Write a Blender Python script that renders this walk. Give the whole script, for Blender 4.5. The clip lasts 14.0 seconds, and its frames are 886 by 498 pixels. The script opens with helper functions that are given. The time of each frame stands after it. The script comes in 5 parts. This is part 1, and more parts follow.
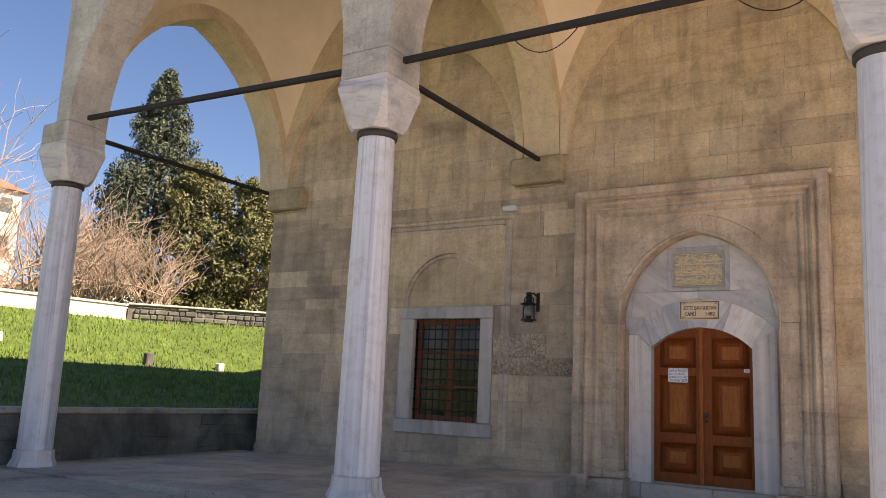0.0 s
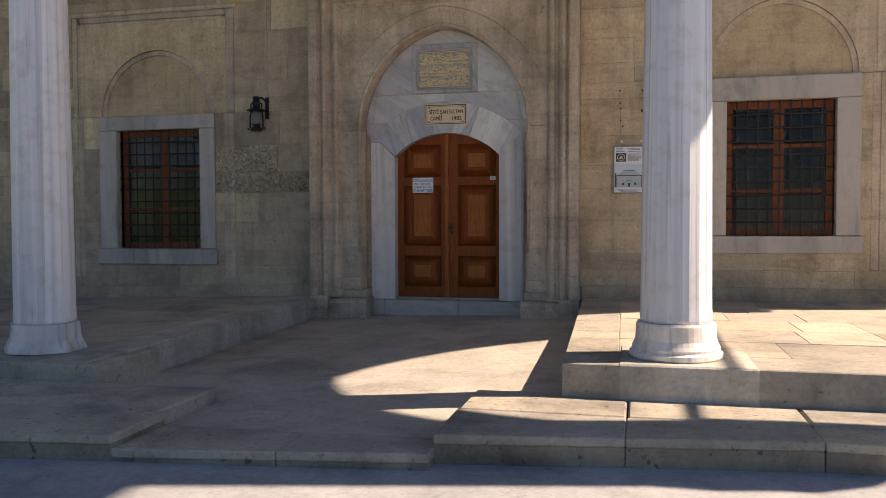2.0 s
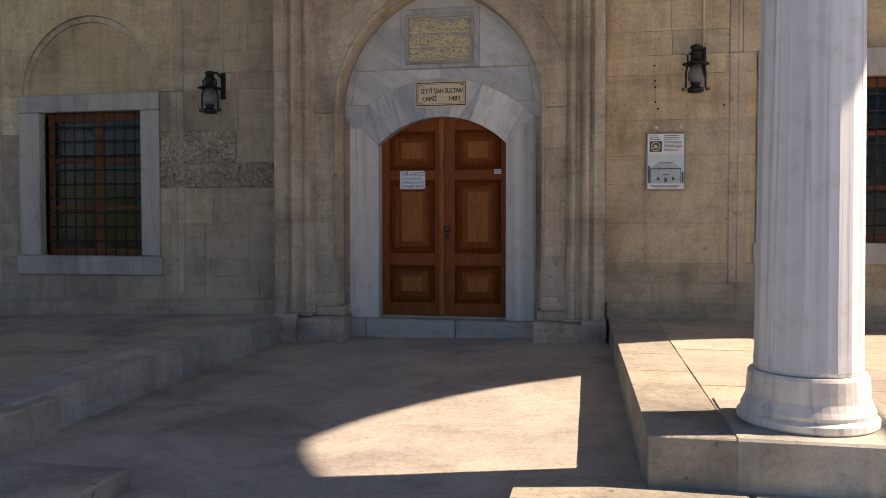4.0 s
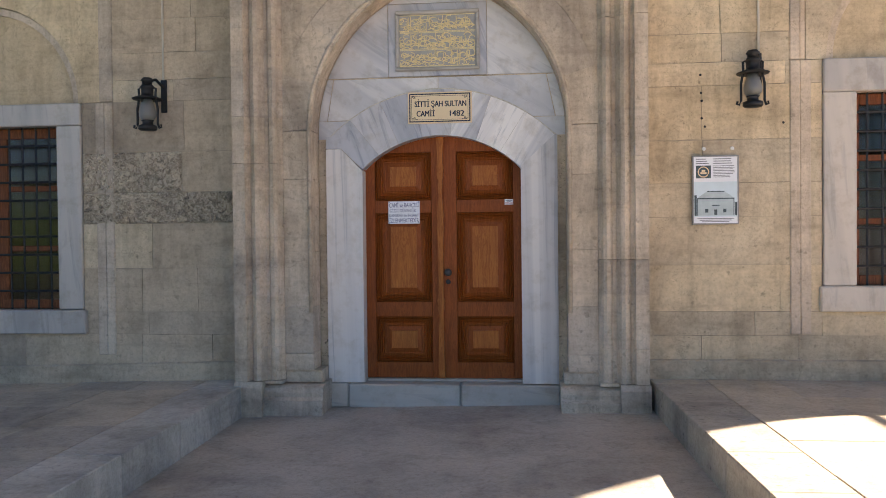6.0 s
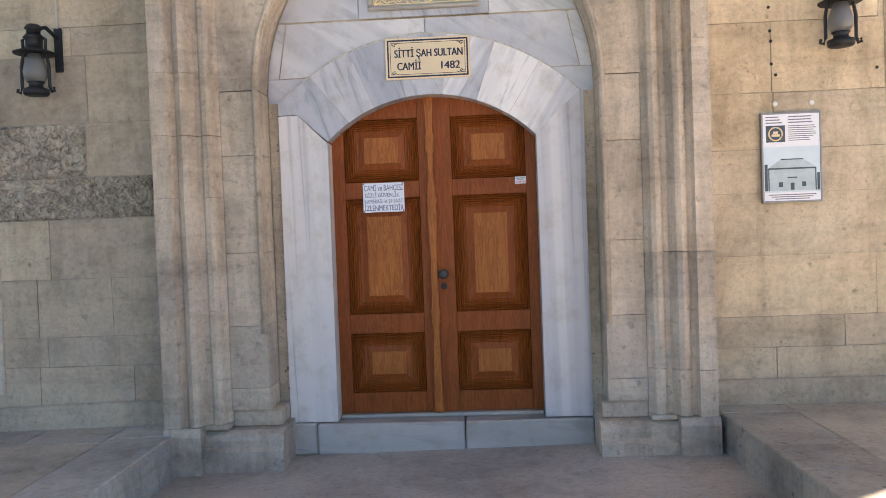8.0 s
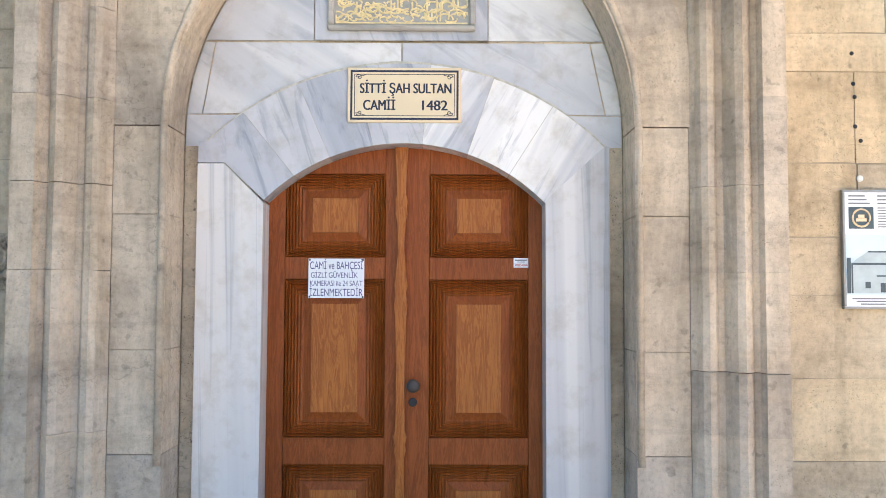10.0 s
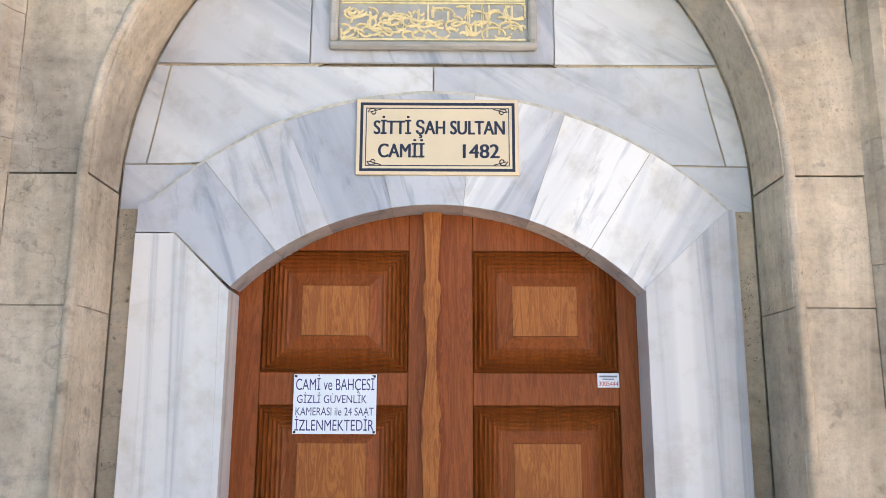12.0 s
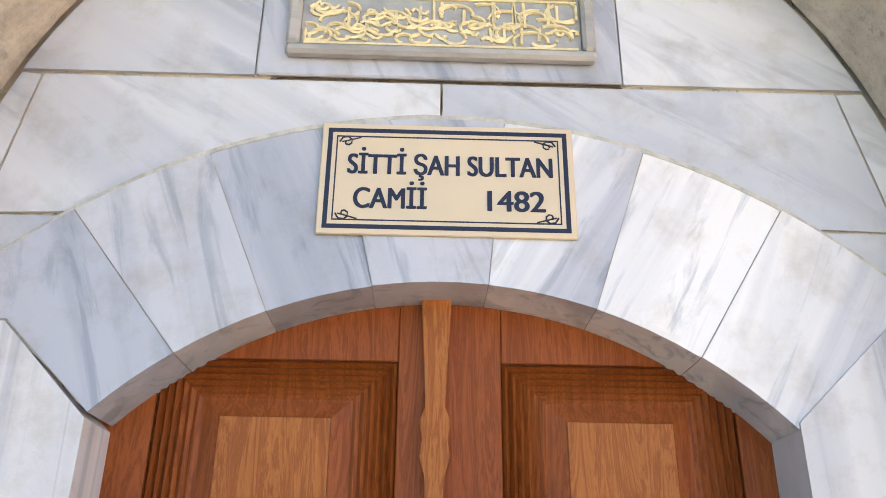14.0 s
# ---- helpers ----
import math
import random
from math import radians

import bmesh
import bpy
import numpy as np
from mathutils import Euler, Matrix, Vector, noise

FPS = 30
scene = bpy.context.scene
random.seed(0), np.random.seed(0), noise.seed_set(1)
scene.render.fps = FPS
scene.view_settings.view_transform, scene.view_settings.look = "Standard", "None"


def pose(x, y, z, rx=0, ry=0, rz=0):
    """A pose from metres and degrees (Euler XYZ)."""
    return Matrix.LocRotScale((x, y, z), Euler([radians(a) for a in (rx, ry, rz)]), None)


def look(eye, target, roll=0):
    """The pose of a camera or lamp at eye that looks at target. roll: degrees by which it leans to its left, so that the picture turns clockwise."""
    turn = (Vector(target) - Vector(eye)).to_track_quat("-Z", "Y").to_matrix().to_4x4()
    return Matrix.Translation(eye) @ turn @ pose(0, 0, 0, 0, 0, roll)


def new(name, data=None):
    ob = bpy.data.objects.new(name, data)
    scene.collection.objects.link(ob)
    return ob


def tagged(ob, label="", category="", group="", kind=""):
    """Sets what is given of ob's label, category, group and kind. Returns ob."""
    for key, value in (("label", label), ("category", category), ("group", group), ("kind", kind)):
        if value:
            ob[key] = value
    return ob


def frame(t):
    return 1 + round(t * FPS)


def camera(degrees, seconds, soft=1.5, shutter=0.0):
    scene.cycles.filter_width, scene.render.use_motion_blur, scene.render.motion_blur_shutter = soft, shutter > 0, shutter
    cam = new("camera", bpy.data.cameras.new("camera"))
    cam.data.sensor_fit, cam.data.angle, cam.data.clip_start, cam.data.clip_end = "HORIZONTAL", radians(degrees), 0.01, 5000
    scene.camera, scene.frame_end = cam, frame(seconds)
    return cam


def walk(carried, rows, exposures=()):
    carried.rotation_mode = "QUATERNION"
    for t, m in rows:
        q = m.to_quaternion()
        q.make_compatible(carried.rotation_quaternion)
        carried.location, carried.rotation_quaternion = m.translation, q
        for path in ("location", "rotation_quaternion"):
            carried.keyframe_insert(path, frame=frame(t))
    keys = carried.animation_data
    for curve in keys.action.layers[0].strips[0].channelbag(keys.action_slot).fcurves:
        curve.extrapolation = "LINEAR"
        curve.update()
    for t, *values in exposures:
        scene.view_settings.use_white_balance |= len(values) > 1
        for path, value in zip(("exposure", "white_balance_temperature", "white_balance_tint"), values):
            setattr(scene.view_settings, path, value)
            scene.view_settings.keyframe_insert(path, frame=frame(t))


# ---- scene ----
cam = camera(57.1, 14.0, 0.9)
PATH = [
    (0, (0.4, 0.537, 1.378), (-0.664, 2.195, 1.723), 2.6),
    (0.5, (0.249, 0.794, 1.263), (-0.58, 2.608, 1.407), 1.2),
    (1, (0.073, 1.011, 1.333), (-0.621, 2.887, 1.381), -0.4),
    (1.5, (-0.07, 1.358, 1.348), (-0.72, 3.249, 1.373), -1.1),
    (2, (-0.266, 1.754, 1.313), (-0.729, 3.698, 1.239), -0.2),
    (2.5, (-0.435, 2.203, 1.271), (-0.891, 4.147, 1.165), -0.7),
    (3, (-0.565, 2.6, 1.29), (-0.933, 4.563, 1.183), 0.3),
    (3.5, (-0.768, 3.039, 1.304), (-1.073, 5.012, 1.192), 0.7),
    (4, (-0.941, 3.493, 1.298), (-1.333, 5.453, 1.232), -0.0),
    (4.2, (-1.018, 3.617, 1.312), (-1.412, 5.577, 1.275), 0.5),
    (6.3, (-2.012, 5.212, 1.573), (-2.209, 7.202, 1.536), -0.7),
    (6.5, (-2.06, 5.378, 1.577), (-2.27, 7.367, 1.538), -1.0),
    (7, (-2.205, 5.778, 1.564), (-2.353, 7.772, 1.53), 0.2),
    (7.5, (-2.295, 6.178, 1.494), (-2.378, 8.176, 1.455), -1.0),
    (8, (-2.308, 6.611, 1.542), (-2.418, 8.607, 1.487), -2.1),
    (8.5, (-2.41, 6.901, 1.551), (-2.436, 8.9, 1.572), -0.5),
    (8.7, (-2.444, 7.063, 1.553), (-2.449, 9.062, 1.597), -0.2),
    (10.8, (-2.502, 8.535, 1.754), (-2.509, 10.527, 1.934), 0.6),
    (11, (-2.527, 8.665, 1.751), (-2.56, 10.654, 1.964), 0.6),
    (11.5, (-2.594, 9.0, 1.727), (-2.594, 10.98, 2.008), 0.8),
    (12, (-2.65, 9.312, 1.728), (-2.641, 11.273, 2.121), 0.2),
    (12.5, (-2.661, 9.629, 1.733), (-2.662, 11.569, 2.222), 0.0),
    (13, (-2.735, 9.915, 1.719), (-2.62, 11.821, 2.314), -0.6),
    (13.5, (-2.761, 10.174, 1.758), (-2.668, 12.032, 2.492), 0.1),
    (14, (-2.706, 10.407, 1.799), (-2.659, 12.237, 2.604), 0.7),
]
EXPOSURES = [(0.0, 1.6, 8300, 27), (0.5, 1.4, 8200, 26), (1.0, 1.15, 7800, 24), (1.5, 1.15, 7600, 22), (2.5, 0.91, 7550, 21), (3.2, 1.03, 7550, 21), (4.2, 1.07, 7600, 21), (6.3, 2.28, 7450, 20), (8.0, 2.62, 7450, 20), (8.7, 2.92, 7200, 18), (10.8, 3.15, 7150, 15), (14.0, 3.15, 7150, 16)]
walk(cam, [(t, look(eye, target, roll)) for t, eye, target, roll in PATH], EXPOSURES)

# ---- light ----
world = bpy.data.worlds.new("sky")
scene.world = world
world.use_nodes = True
wn = world.node_tree.nodes
sky = wn.new("ShaderNodeTexSky")
sky.sky_type = "NISHITA"
sky.sun_disc = False
sky.sun_elevation = radians(41)
sky.sun_rotation = radians(73)
sky.dust_density, sky.ozone_density = 0.2, 3.5
clear = wn.new("ShaderNodeMix")
clear.data_type, clear.blend_type = "RGBA", "MULTIPLY"
clear.inputs[0].default_value, clear.inputs[7].default_value = 1.0, (0.78, 1.04, 1.27, 1)
world.node_tree.links.new(sky.outputs[0], clear.inputs[6])
world.node_tree.links.new(clear.outputs[2], wn["Background"].inputs[0])
wn["Background"].inputs[1].default_value = 0.046
sun = new("sun", bpy.data.lights.new("sun", "SUN"))
sun.data.energy, sun.data.angle, sun.data.color = 5.0, radians(0.5), (1.0, 0.91, 0.78)
sun.matrix_world = look((0, 0, 0), (-1, -0.225, -0.89))

# ---- materials ----


def mix_rgb(nt, kind, fac, a, b):
    n = nt.nodes.new("ShaderNodeMix")
    n.data_type, n.blend_type = "RGBA", kind
    for sock, v in ((n.inputs[0], fac), (n.inputs[6], a), (n.inputs[7], b)):
        if isinstance(v, (int, float)):
            sock.default_value = v
        elif isinstance(v, tuple):
            sock.default_value = (*v, 1)
        else:
            nt.links.new(v, sock)
    return n.outputs[2]


def ramp(nt, src, stops):
    n = nt.nodes.new("ShaderNodeValToRGB")
    while len(n.color_ramp.elements) < len(stops):
        n.color_ramp.elements.new(0.5)
    for e, (p, c) in zip(n.color_ramp.elements, stops):
        e.position = p
        e.color = (*c, 1) if isinstance(c, tuple) else (c, c, c, 1)
    nt.links.new(src, n.inputs[0])
    return n.outputs[0]


def noise_tex(nt, vec, scale, detail=5.0, rough=0.6, distortion=0.0):
    n = nt.nodes.new("ShaderNodeTexNoise")
    n.inputs["Scale"].default_value, n.inputs["Detail"].default_value = scale, detail
    n.inputs["Roughness"].default_value, n.inputs["Distortion"].default_value = rough, distortion
    nt.links.new(vec, n.inputs["Vector"])
    return n.outputs[0]


def stretched(nt, vec, s, rot=(0, 0, 0)):
    if any(rot):
        turn = nt.nodes.new("ShaderNodeMapping")
        turn.inputs["Rotation"].default_value = rot
        nt.links.new(vec, turn.inputs["Vector"])
        vec = turn.outputs[0]
    n = nt.nodes.new("ShaderNodeMapping")
    n.inputs["Scale"].default_value = s
    nt.links.new(vec, n.inputs["Vector"])
    return n.outputs[0]


def base_mat(name, rough=0.8, metal=0.0):
    m = bpy.data.materials.new(name)
    m.use_nodes = True
    nt = m.node_tree
    b = nt.nodes["Principled BSDF"]
    b.inputs["Roughness"].default_value, b.inputs["Metallic"].default_value = rough, metal
    geo = nt.nodes.new("ShaderNodeNewGeometry")
    return m, nt, b, geo.outputs["Position"]


def bump(nt, b, height, strength, dist=0.01):
    n = nt.nodes.new("ShaderNodeBump")
    n.inputs["Strength"].default_value, n.inputs["Distance"].default_value = strength, dist
    nt.links.new(height, n.inputs["Height"])
    nt.links.new(n.outputs[0], b.inputs["Normal"])


def object_random(nt):
    return nt.nodes.new("ShaderNodeObjectInfo").outputs["Random"]


def stone_mat(name, light, mid, dark, pits=0.5, streak=0.35, rand=0.5, rough=0.85, bump_s=0.5):
    """Weathered limestone: broad stains, grain, rain streaks, pits."""
    m, nt, b, pos = base_mat(name, rough)
    big = noise_tex(nt, pos, 1.1, 6, 0.65, 0.4)
    col = ramp(nt, big, [(0.34, dark), (0.48, mid), (0.64, light)])
    fine = noise_tex(nt, pos, 30, 8, 0.8)
    col = mix_rgb(nt, "MULTIPLY", 0.75, col, ramp(nt, fine, [(0.3, 0.6), (0.5, 0.95), (0.7, 1.12)]))
    vor = nt.nodes.new("ShaderNodeTexVoronoi")
    vor.feature = "DISTANCE_TO_EDGE"
    vor.inputs["Scale"].default_value = 1.3
    warp = nt.nodes.new("ShaderNodeVectorMath")
    warp.operation = "ADD"
    wob = nt.nodes.new("ShaderNodeTexNoise")
    wob.inputs["Scale"].default_value, wob.inputs["Detail"].default_value = 3.0, 5.0
    nt.links.new(pos, wob.inputs["Vector"])
    nt.links.new(pos, warp.inputs[0])
    nt.links.new(wob.outputs["Color"], warp.inputs[1])
    nt.links.new(warp.outputs[0], vor.inputs["Vector"])
    crack = mix_rgb(nt, "LIGHTEN", 1.0, ramp(nt, vor.outputs["Distance"], [(0.0, 0.35), (0.008, 1.0)]), ramp(nt, noise_tex(nt, pos, 0.9, 2, 0.5), [(0.52, 1.0), (0.6, 0.0)]))
    col = mix_rgb(nt, "MULTIPLY", 0.4 if pits else 0.0, col, crack)
    run = noise_tex(nt, stretched(nt, pos, (5, 5, 0.7)), 1.0, 6, 0.65, 0.8)
    col = mix_rgb(nt, "MULTIPLY", streak, col, ramp(nt, run, [(0.34, (0.55, 0.53, 0.5)), (0.55, 1.0)]))
    blotch = noise_tex(nt, pos, 4.2, 6, 0.7, 0.6)
    col = mix_rgb(nt, "MULTIPLY", 0.45, col, ramp(nt, blotch, [(0.32, (0.6, 0.58, 0.55)), (0.5, 1.0)]))
    bed = noise_tex(nt, stretched(nt, pos, (1.1, 1.1, 9)), 1.0, 6, 0.7, 0.5)
    col = mix_rgb(nt, "MULTIPLY", 0.45 if pits else 0.1, col, ramp(nt, bed, [(0.3, (0.62, 0.6, 0.58)), (0.5, 1.0), (0.72, (1.12, 1.1, 1.06))]))
    chip = nt.nodes.new("ShaderNodeTexVoronoi")
    chip.inputs["Scale"].default_value = 42
    nt.links.new(warp.outputs[0], chip.inputs["Vector"])
    chips = mix_rgb(nt, "LIGHTEN", 1.0, ramp(nt, chip.outputs["Distance"], [(0.12, 0.2), (0.24, 1.0)]), ramp(nt, noise_tex(nt, pos, 2.6, 4, 0.6), [(0.5, 1.0), (0.62, 0.0)]))
    col = mix_rgb(nt, "MULTIPLY", min(1.0, pits * 1.3), col, chips)
    spots = noise_tex(nt, pos, 17, 3, 0.5)
    pit = ramp(nt, spots, [(0.29, 0.25), (0.35, 1.0)])
    col = mix_rgb(nt, "MULTIPLY", pits, col, pit)
    if rand:
        tone = ramp(nt, object_random(nt), [(0.0, (0.62, 0.61, 0.62)), (0.2, (0.84, 0.83, 0.84)), (0.5, (1.0, 0.97, 0.92)), (0.75, (1.06, 1.0, 0.88)), (1.0, (1.3, 1.26, 1.18))])
        col = mix_rgb(nt, "MULTIPLY", rand, col, tone)
    nt.links.new(col, b.inputs["Base Color"])
    h = mix_rgb(nt, "MULTIPLY", 0.6, mix_rgb(nt, "MULTIPLY", 0.6, fine, pit), chips)
    bump(nt, b, h, bump_s, 0.012)
    return m


def marble_mat(name, light, grey, angle, scale=2.2, vein=0.7, rough=0.42, rand=0.6, run=0.7):
    m, nt, b, pos = base_mat(name, rough)
    v = stretched(nt, pos, (5.5, 5.5, run), (0, angle, 0))
    off = nt.nodes.new("ShaderNodeVectorMath")
    nt.links.new(v, off.inputs[0])
    nt.links.new(object_random(nt), off.inputs[1])
    v = off.outputs[0]
    soft = noise_tex(nt, v, scale * 0.6, 5, 0.55, 0.8)
    col = ramp(nt, soft, [(0.33, grey), (0.56, light)])
    thin = noise_tex(nt, v, scale * 1.9, 6, 0.6, 1.2)
    col = mix_rgb(nt, "MULTIPLY", vein, col, ramp(nt, thin, [(0.36, (0.52, 0.55, 0.6)), (0.46, 1.0)]))
    blot = noise_tex(nt, pos, 6, 6, 0.7)
    col = mix_rgb(nt, "MULTIPLY", 0.5, col, ramp(nt, blot, [(0.32, (0.7, 0.64, 0.54)), (0.5, 1.0)]))
    if rand:
        col = mix_rgb(nt, "MULTIPLY", rand, col, ramp(nt, object_random(nt), [(0.0, (0.78, 0.8, 0.84)), (0.6, 1.0), (1.0, (1.08, 1.06, 1.02))]))
    nt.links.new(col, b.inputs["Base Color"])
    grain = noise_tex(nt, pos, 60, 4, 0.7)
    bump(nt, b, grain, 0.18, 0.004)
    return m


def wood_mat(name, light, dark, rough=0.5):
    m, nt, b, pos = base_mat(name, rough)
    b.inputs["Specular IOR Level"].default_value = 0.22
    v = stretched(nt, pos, (13, 13, 1.1))
    g = noise_tex(nt, v, 1.5, 7, 0.7, 2.4)
    col = ramp(nt, g, [(0.36, dark), (0.46, light), (0.53, dark), (0.64, light)])
    fib = noise_tex(nt, stretched(nt, pos, (160, 160, 6)), 1.0, 3, 0.6)
    col = mix_rgb(nt, "MULTIPLY", 0.4, col, ramp(nt, fib, [(0.3, 0.75), (0.6, 1.0)]))
    big = noise_tex(nt, pos, 2.3, 4, 0.6)
    col = mix_rgb(nt, "MULTIPLY", 0.5, col, ramp(nt, big, [(0.3, (0.68, 0.6, 0.55)), (0.6, 1.0)]))
    nt.links.new(col, b.inputs["Base Color"])
    bump(nt, b, fib, 0.12, 0.002)
    return m


def plain_mat(name, color, rough=0.6, metal=0.0, vary=0.3, scale=9.0, bump_s=0.15):
    m, nt, b, pos = base_mat(name, rough, metal)
    n = noise_tex(nt, pos, scale, 6, 0.65)
    d = tuple(c * (1 - vary) for c in color)
    nt.links.new(ramp(nt, n, [(0.3, d), (0.65, color)]), b.inputs["Base Color"])
    if bump_s:
        bump(nt, b, noise_tex(nt, pos, scale * 9, 4, 0.6), bump_s, 0.004)
    return m


LIMESTONE = stone_mat("limestone", (0.74, 0.615, 0.44), (0.63, 0.505, 0.35), (0.47, 0.375, 0.265), streak=0.5, rand=0.5, pits=0.45)
# damp stone, darkened further to paint in the left wall's weaker bounce light
DAMP_SHADED = stone_mat("damp_shaded_limestone", (0.58, 0.465, 0.345), (0.475, 0.38, 0.28), (0.34, 0.275, 0.21), streak=0.4, rand=0.4, pits=0.3)
CARVED = stone_mat("carved_limestone", (0.70, 0.58, 0.455), (0.59, 0.48, 0.37), (0.43, 0.35, 0.275), rand=0.35, pits=0.35, streak=0.6)
ROUGH_STONE = stone_mat("eroded_limestone", (0.74, 0.62, 0.47), (0.62, 0.51, 0.385), (0.4, 0.325, 0.24), pits=0.9, bump_s=1.0)


def eroded_mat():
    """Stone eaten into a crust of small dark hollows."""
    m, nt, b, pos = base_mat("eaten_limestone", 0.95)
    n = noise_tex(nt, pos, 20, 6, 0.72, 1.0)
    col = ramp(nt, n, [(0.36, (0.26, 0.21, 0.16)), (0.46, (0.52, 0.42, 0.31)), (0.58, (0.78, 0.66, 0.5))])
    big = noise_tex(nt, pos, 3.0, 4, 0.6)
    col = mix_rgb(nt, "MULTIPLY", 0.6, col, ramp(nt, big, [(0.35, 0.6), (0.6, 1.0)]))
    nt.links.new(col, b.inputs["Base Color"])
    bump(nt, b, n, 1.0, 0.04)
    return m


ERODED = eroded_mat()
TYMPANUM = stone_mat("yellow_limestone", (0.64, 0.5, 0.33), (0.57, 0.44, 0.285), (0.45, 0.345, 0.23), rand=0, pits=0.2)
CORBEL = stone_mat("corbel_limestone", (0.58, 0.48, 0.3), (0.5, 0.41, 0.26), (0.38, 0.31, 0.2), rand=0.2, pits=0.3)
ARCH_STONE = stone_mat("pale_arch_stone", (0.6, 0.57, 0.5), (0.5, 0.47, 0.41), (0.36, 0.34, 0.3), rand=0.3, pits=0.2)
PLASTER = stone_mat("cream_plaster", (0.78, 0.635, 0.43), (0.72, 0.575, 0.38), (0.6, 0.475, 0.31), pits=0.0, streak=0.2, rand=0, bump_s=0.1)
VAULT = plain_mat("vault_plaster", (0.86, 0.73, 0.52), 0.9, 0, 0.14, 1.3, 0.08)
FLAGSTONE = stone_mat("flagstone", (0.54, 0.48, 0.39), (0.46, 0.41, 0.335), (0.32, 0.29, 0.245), streak=0.0, rand=0.6, pits=0.3)
STEP_STONE = stone_mat("step_stone", (0.5, 0.45, 0.37), (0.41, 0.37, 0.305), (0.25, 0.23, 0.195), streak=0.15, rand=0.4, pits=0.6)
RISER_DARK = stone_mat("dark_step_stone", (0.4, 0.34, 0.26), (0.29, 0.24, 0.18), (0.14, 0.12, 0.095), streak=0.3, rand=0.4, pits=0.8, bump_s=0.9)
CONCRETE = stone_mat("worn_concrete", (0.51, 0.465, 0.395), (0.445, 0.405, 0.345), (0.34, 0.31, 0.27), streak=0.0, rand=0, pits=0.25, bump_s=0.35)
PAVING = stone_mat("road_paving", (0.42, 0.42, 0.42), (0.36, 0.36, 0.36), (0.28, 0.28, 0.28), streak=0.0, rand=0, pits=0.2, bump_s=0.3)
# grey green stone, colour lowered to stand in for tree shade on the garden wall
RUBBLE = stone_mat("rubble_stone", (0.17, 0.18, 0.155), (0.11, 0.12, 0.11), (0.06, 0.065, 0.06), streak=0.1, rand=1.0, pits=0.6)
DARK_RUBBLE = stone_mat("dark_rubble", (0.26, 0.25, 0.22), (0.18, 0.175, 0.155), (0.1, 0.1, 0.09), streak=0.4, rand=0.6, pits=0.5)
SHAFT = marble_mat("column_marble", (0.74, 0.73, 0.73), (0.5, 0.51, 0.55), 0.0, 1.7, 0.6, 0.5, 0.0, 0.05)
CAPITAL = marble_mat("capital_marble", (0.62, 0.59, 0.55), (0.42, 0.42, 0.43), 1.4, 1.2, 0.5, 0.65, 0.0)
JAMB = marble_mat("jamb_marble", (0.77, 0.715, 0.66), (0.55, 0.52, 0.505), 0.02, 1.1, 0.6, 0.42, 0.6, 0.12)
WINDOW_MARBLE = marble_mat("window_marble", (0.52, 0.465, 0.41), (0.37, 0.34, 0.31), 0.05, 0.8, 0.4)
GREY_MARBLE = marble_mat("grey_marble", (0.53, 0.52, 0.53), (0.34, 0.35, 0.375), 0.35, 1.1, 0.6)
WHITE_MARBLE = marble_mat("white_marble", (0.81, 0.77, 0.73), (0.46, 0.455, 0.475), -0.55, 1.3, 0.65)
SLAB_MARBLE = marble_mat("slab_marble", (0.66, 0.64, 0.62), (0.44, 0.44, 0.455), 1.0, 0.7, 0.45)
SILL_GREY = marble_mat("threshold_marble", (0.48, 0.44, 0.39), (0.35, 0.325, 0.29), 1.5, 0.8, 0.4)
WOOD = wood_mat("door_wood", (0.325, 0.084, 0.017), (0.215, 0.048, 0.0085))
WOOD_FIELD = wood_mat("door_panel_wood", (0.46, 0.155, 0.034), (0.3, 0.085, 0.017))
WOOD_DARK = wood_mat("door_moulding_wood", (0.31, 0.082, 0.016), (0.19, 0.042, 0.007))
WINDOW_WOOD = wood_mat("window_wood", (0.3, 0.1, 0.04), (0.16, 0.05, 0.02))
MORTAR = plain_mat("lime_mortar", (0.5, 0.45, 0.36), 0.9, 0, 0.4, 20, 0.5)
PALE_MORTAR = plain_mat("pale_mortar", (0.6, 0.55, 0.45), 0.9, 0, 0.4, 25, 0.5)
JOINT = plain_mat("wall_mortar", (0.44, 0.36, 0.265), 0.95, 0, 0.5, 6, 0.5)
IRON = plain_mat("black_iron", (0.02, 0.02, 0.022), 0.55, 0.3, 0.4, 20)
TIE_IRON = plain_mat("tie_rod_iron", (0.035, 0.028, 0.024), 0.7, 0.2, 0.4, 14)
LEAD = plain_mat("lead_collar", (0.07, 0.06, 0.055), 0.6, 0.2, 0.4, 16)
FIELD_GREY = plain_mat("carved_ground", (0.42, 0.405, 0.38), 0.7, 0, 0.3, 14, 0.3)
GOLD = plain_mat("gilding", (0.9, 0.73, 0.4), 0.45, 0.2, 0.3, 40)
BRASS = plain_mat("sign_brass", (0.78, 0.58, 0.36), 0.45, 0.35, 0.06, 5, 0.0)
NAVY = plain_mat("sign_ink", (0.012, 0.014, 0.035), 0.5, 0.0, 0.1, 5, 0.0)
PAPER = plain_mat("paper", (0.8, 0.8, 0.82), 0.8, 0.0, 0.05, 12, 0.02)
PEN = plain_mat("pen_ink", (0.05, 0.05, 0.16), 0.7, 0.0, 0.1, 12, 0.0)
RED_INK = plain_mat("red_ink", (0.55, 0.05, 0.05), 0.6, 0.0, 0.1, 12, 0.0)
GREY_INK = plain_mat("grey_ink", (0.2, 0.2, 0.21), 0.6, 0.0, 0.1, 12, 0.0)
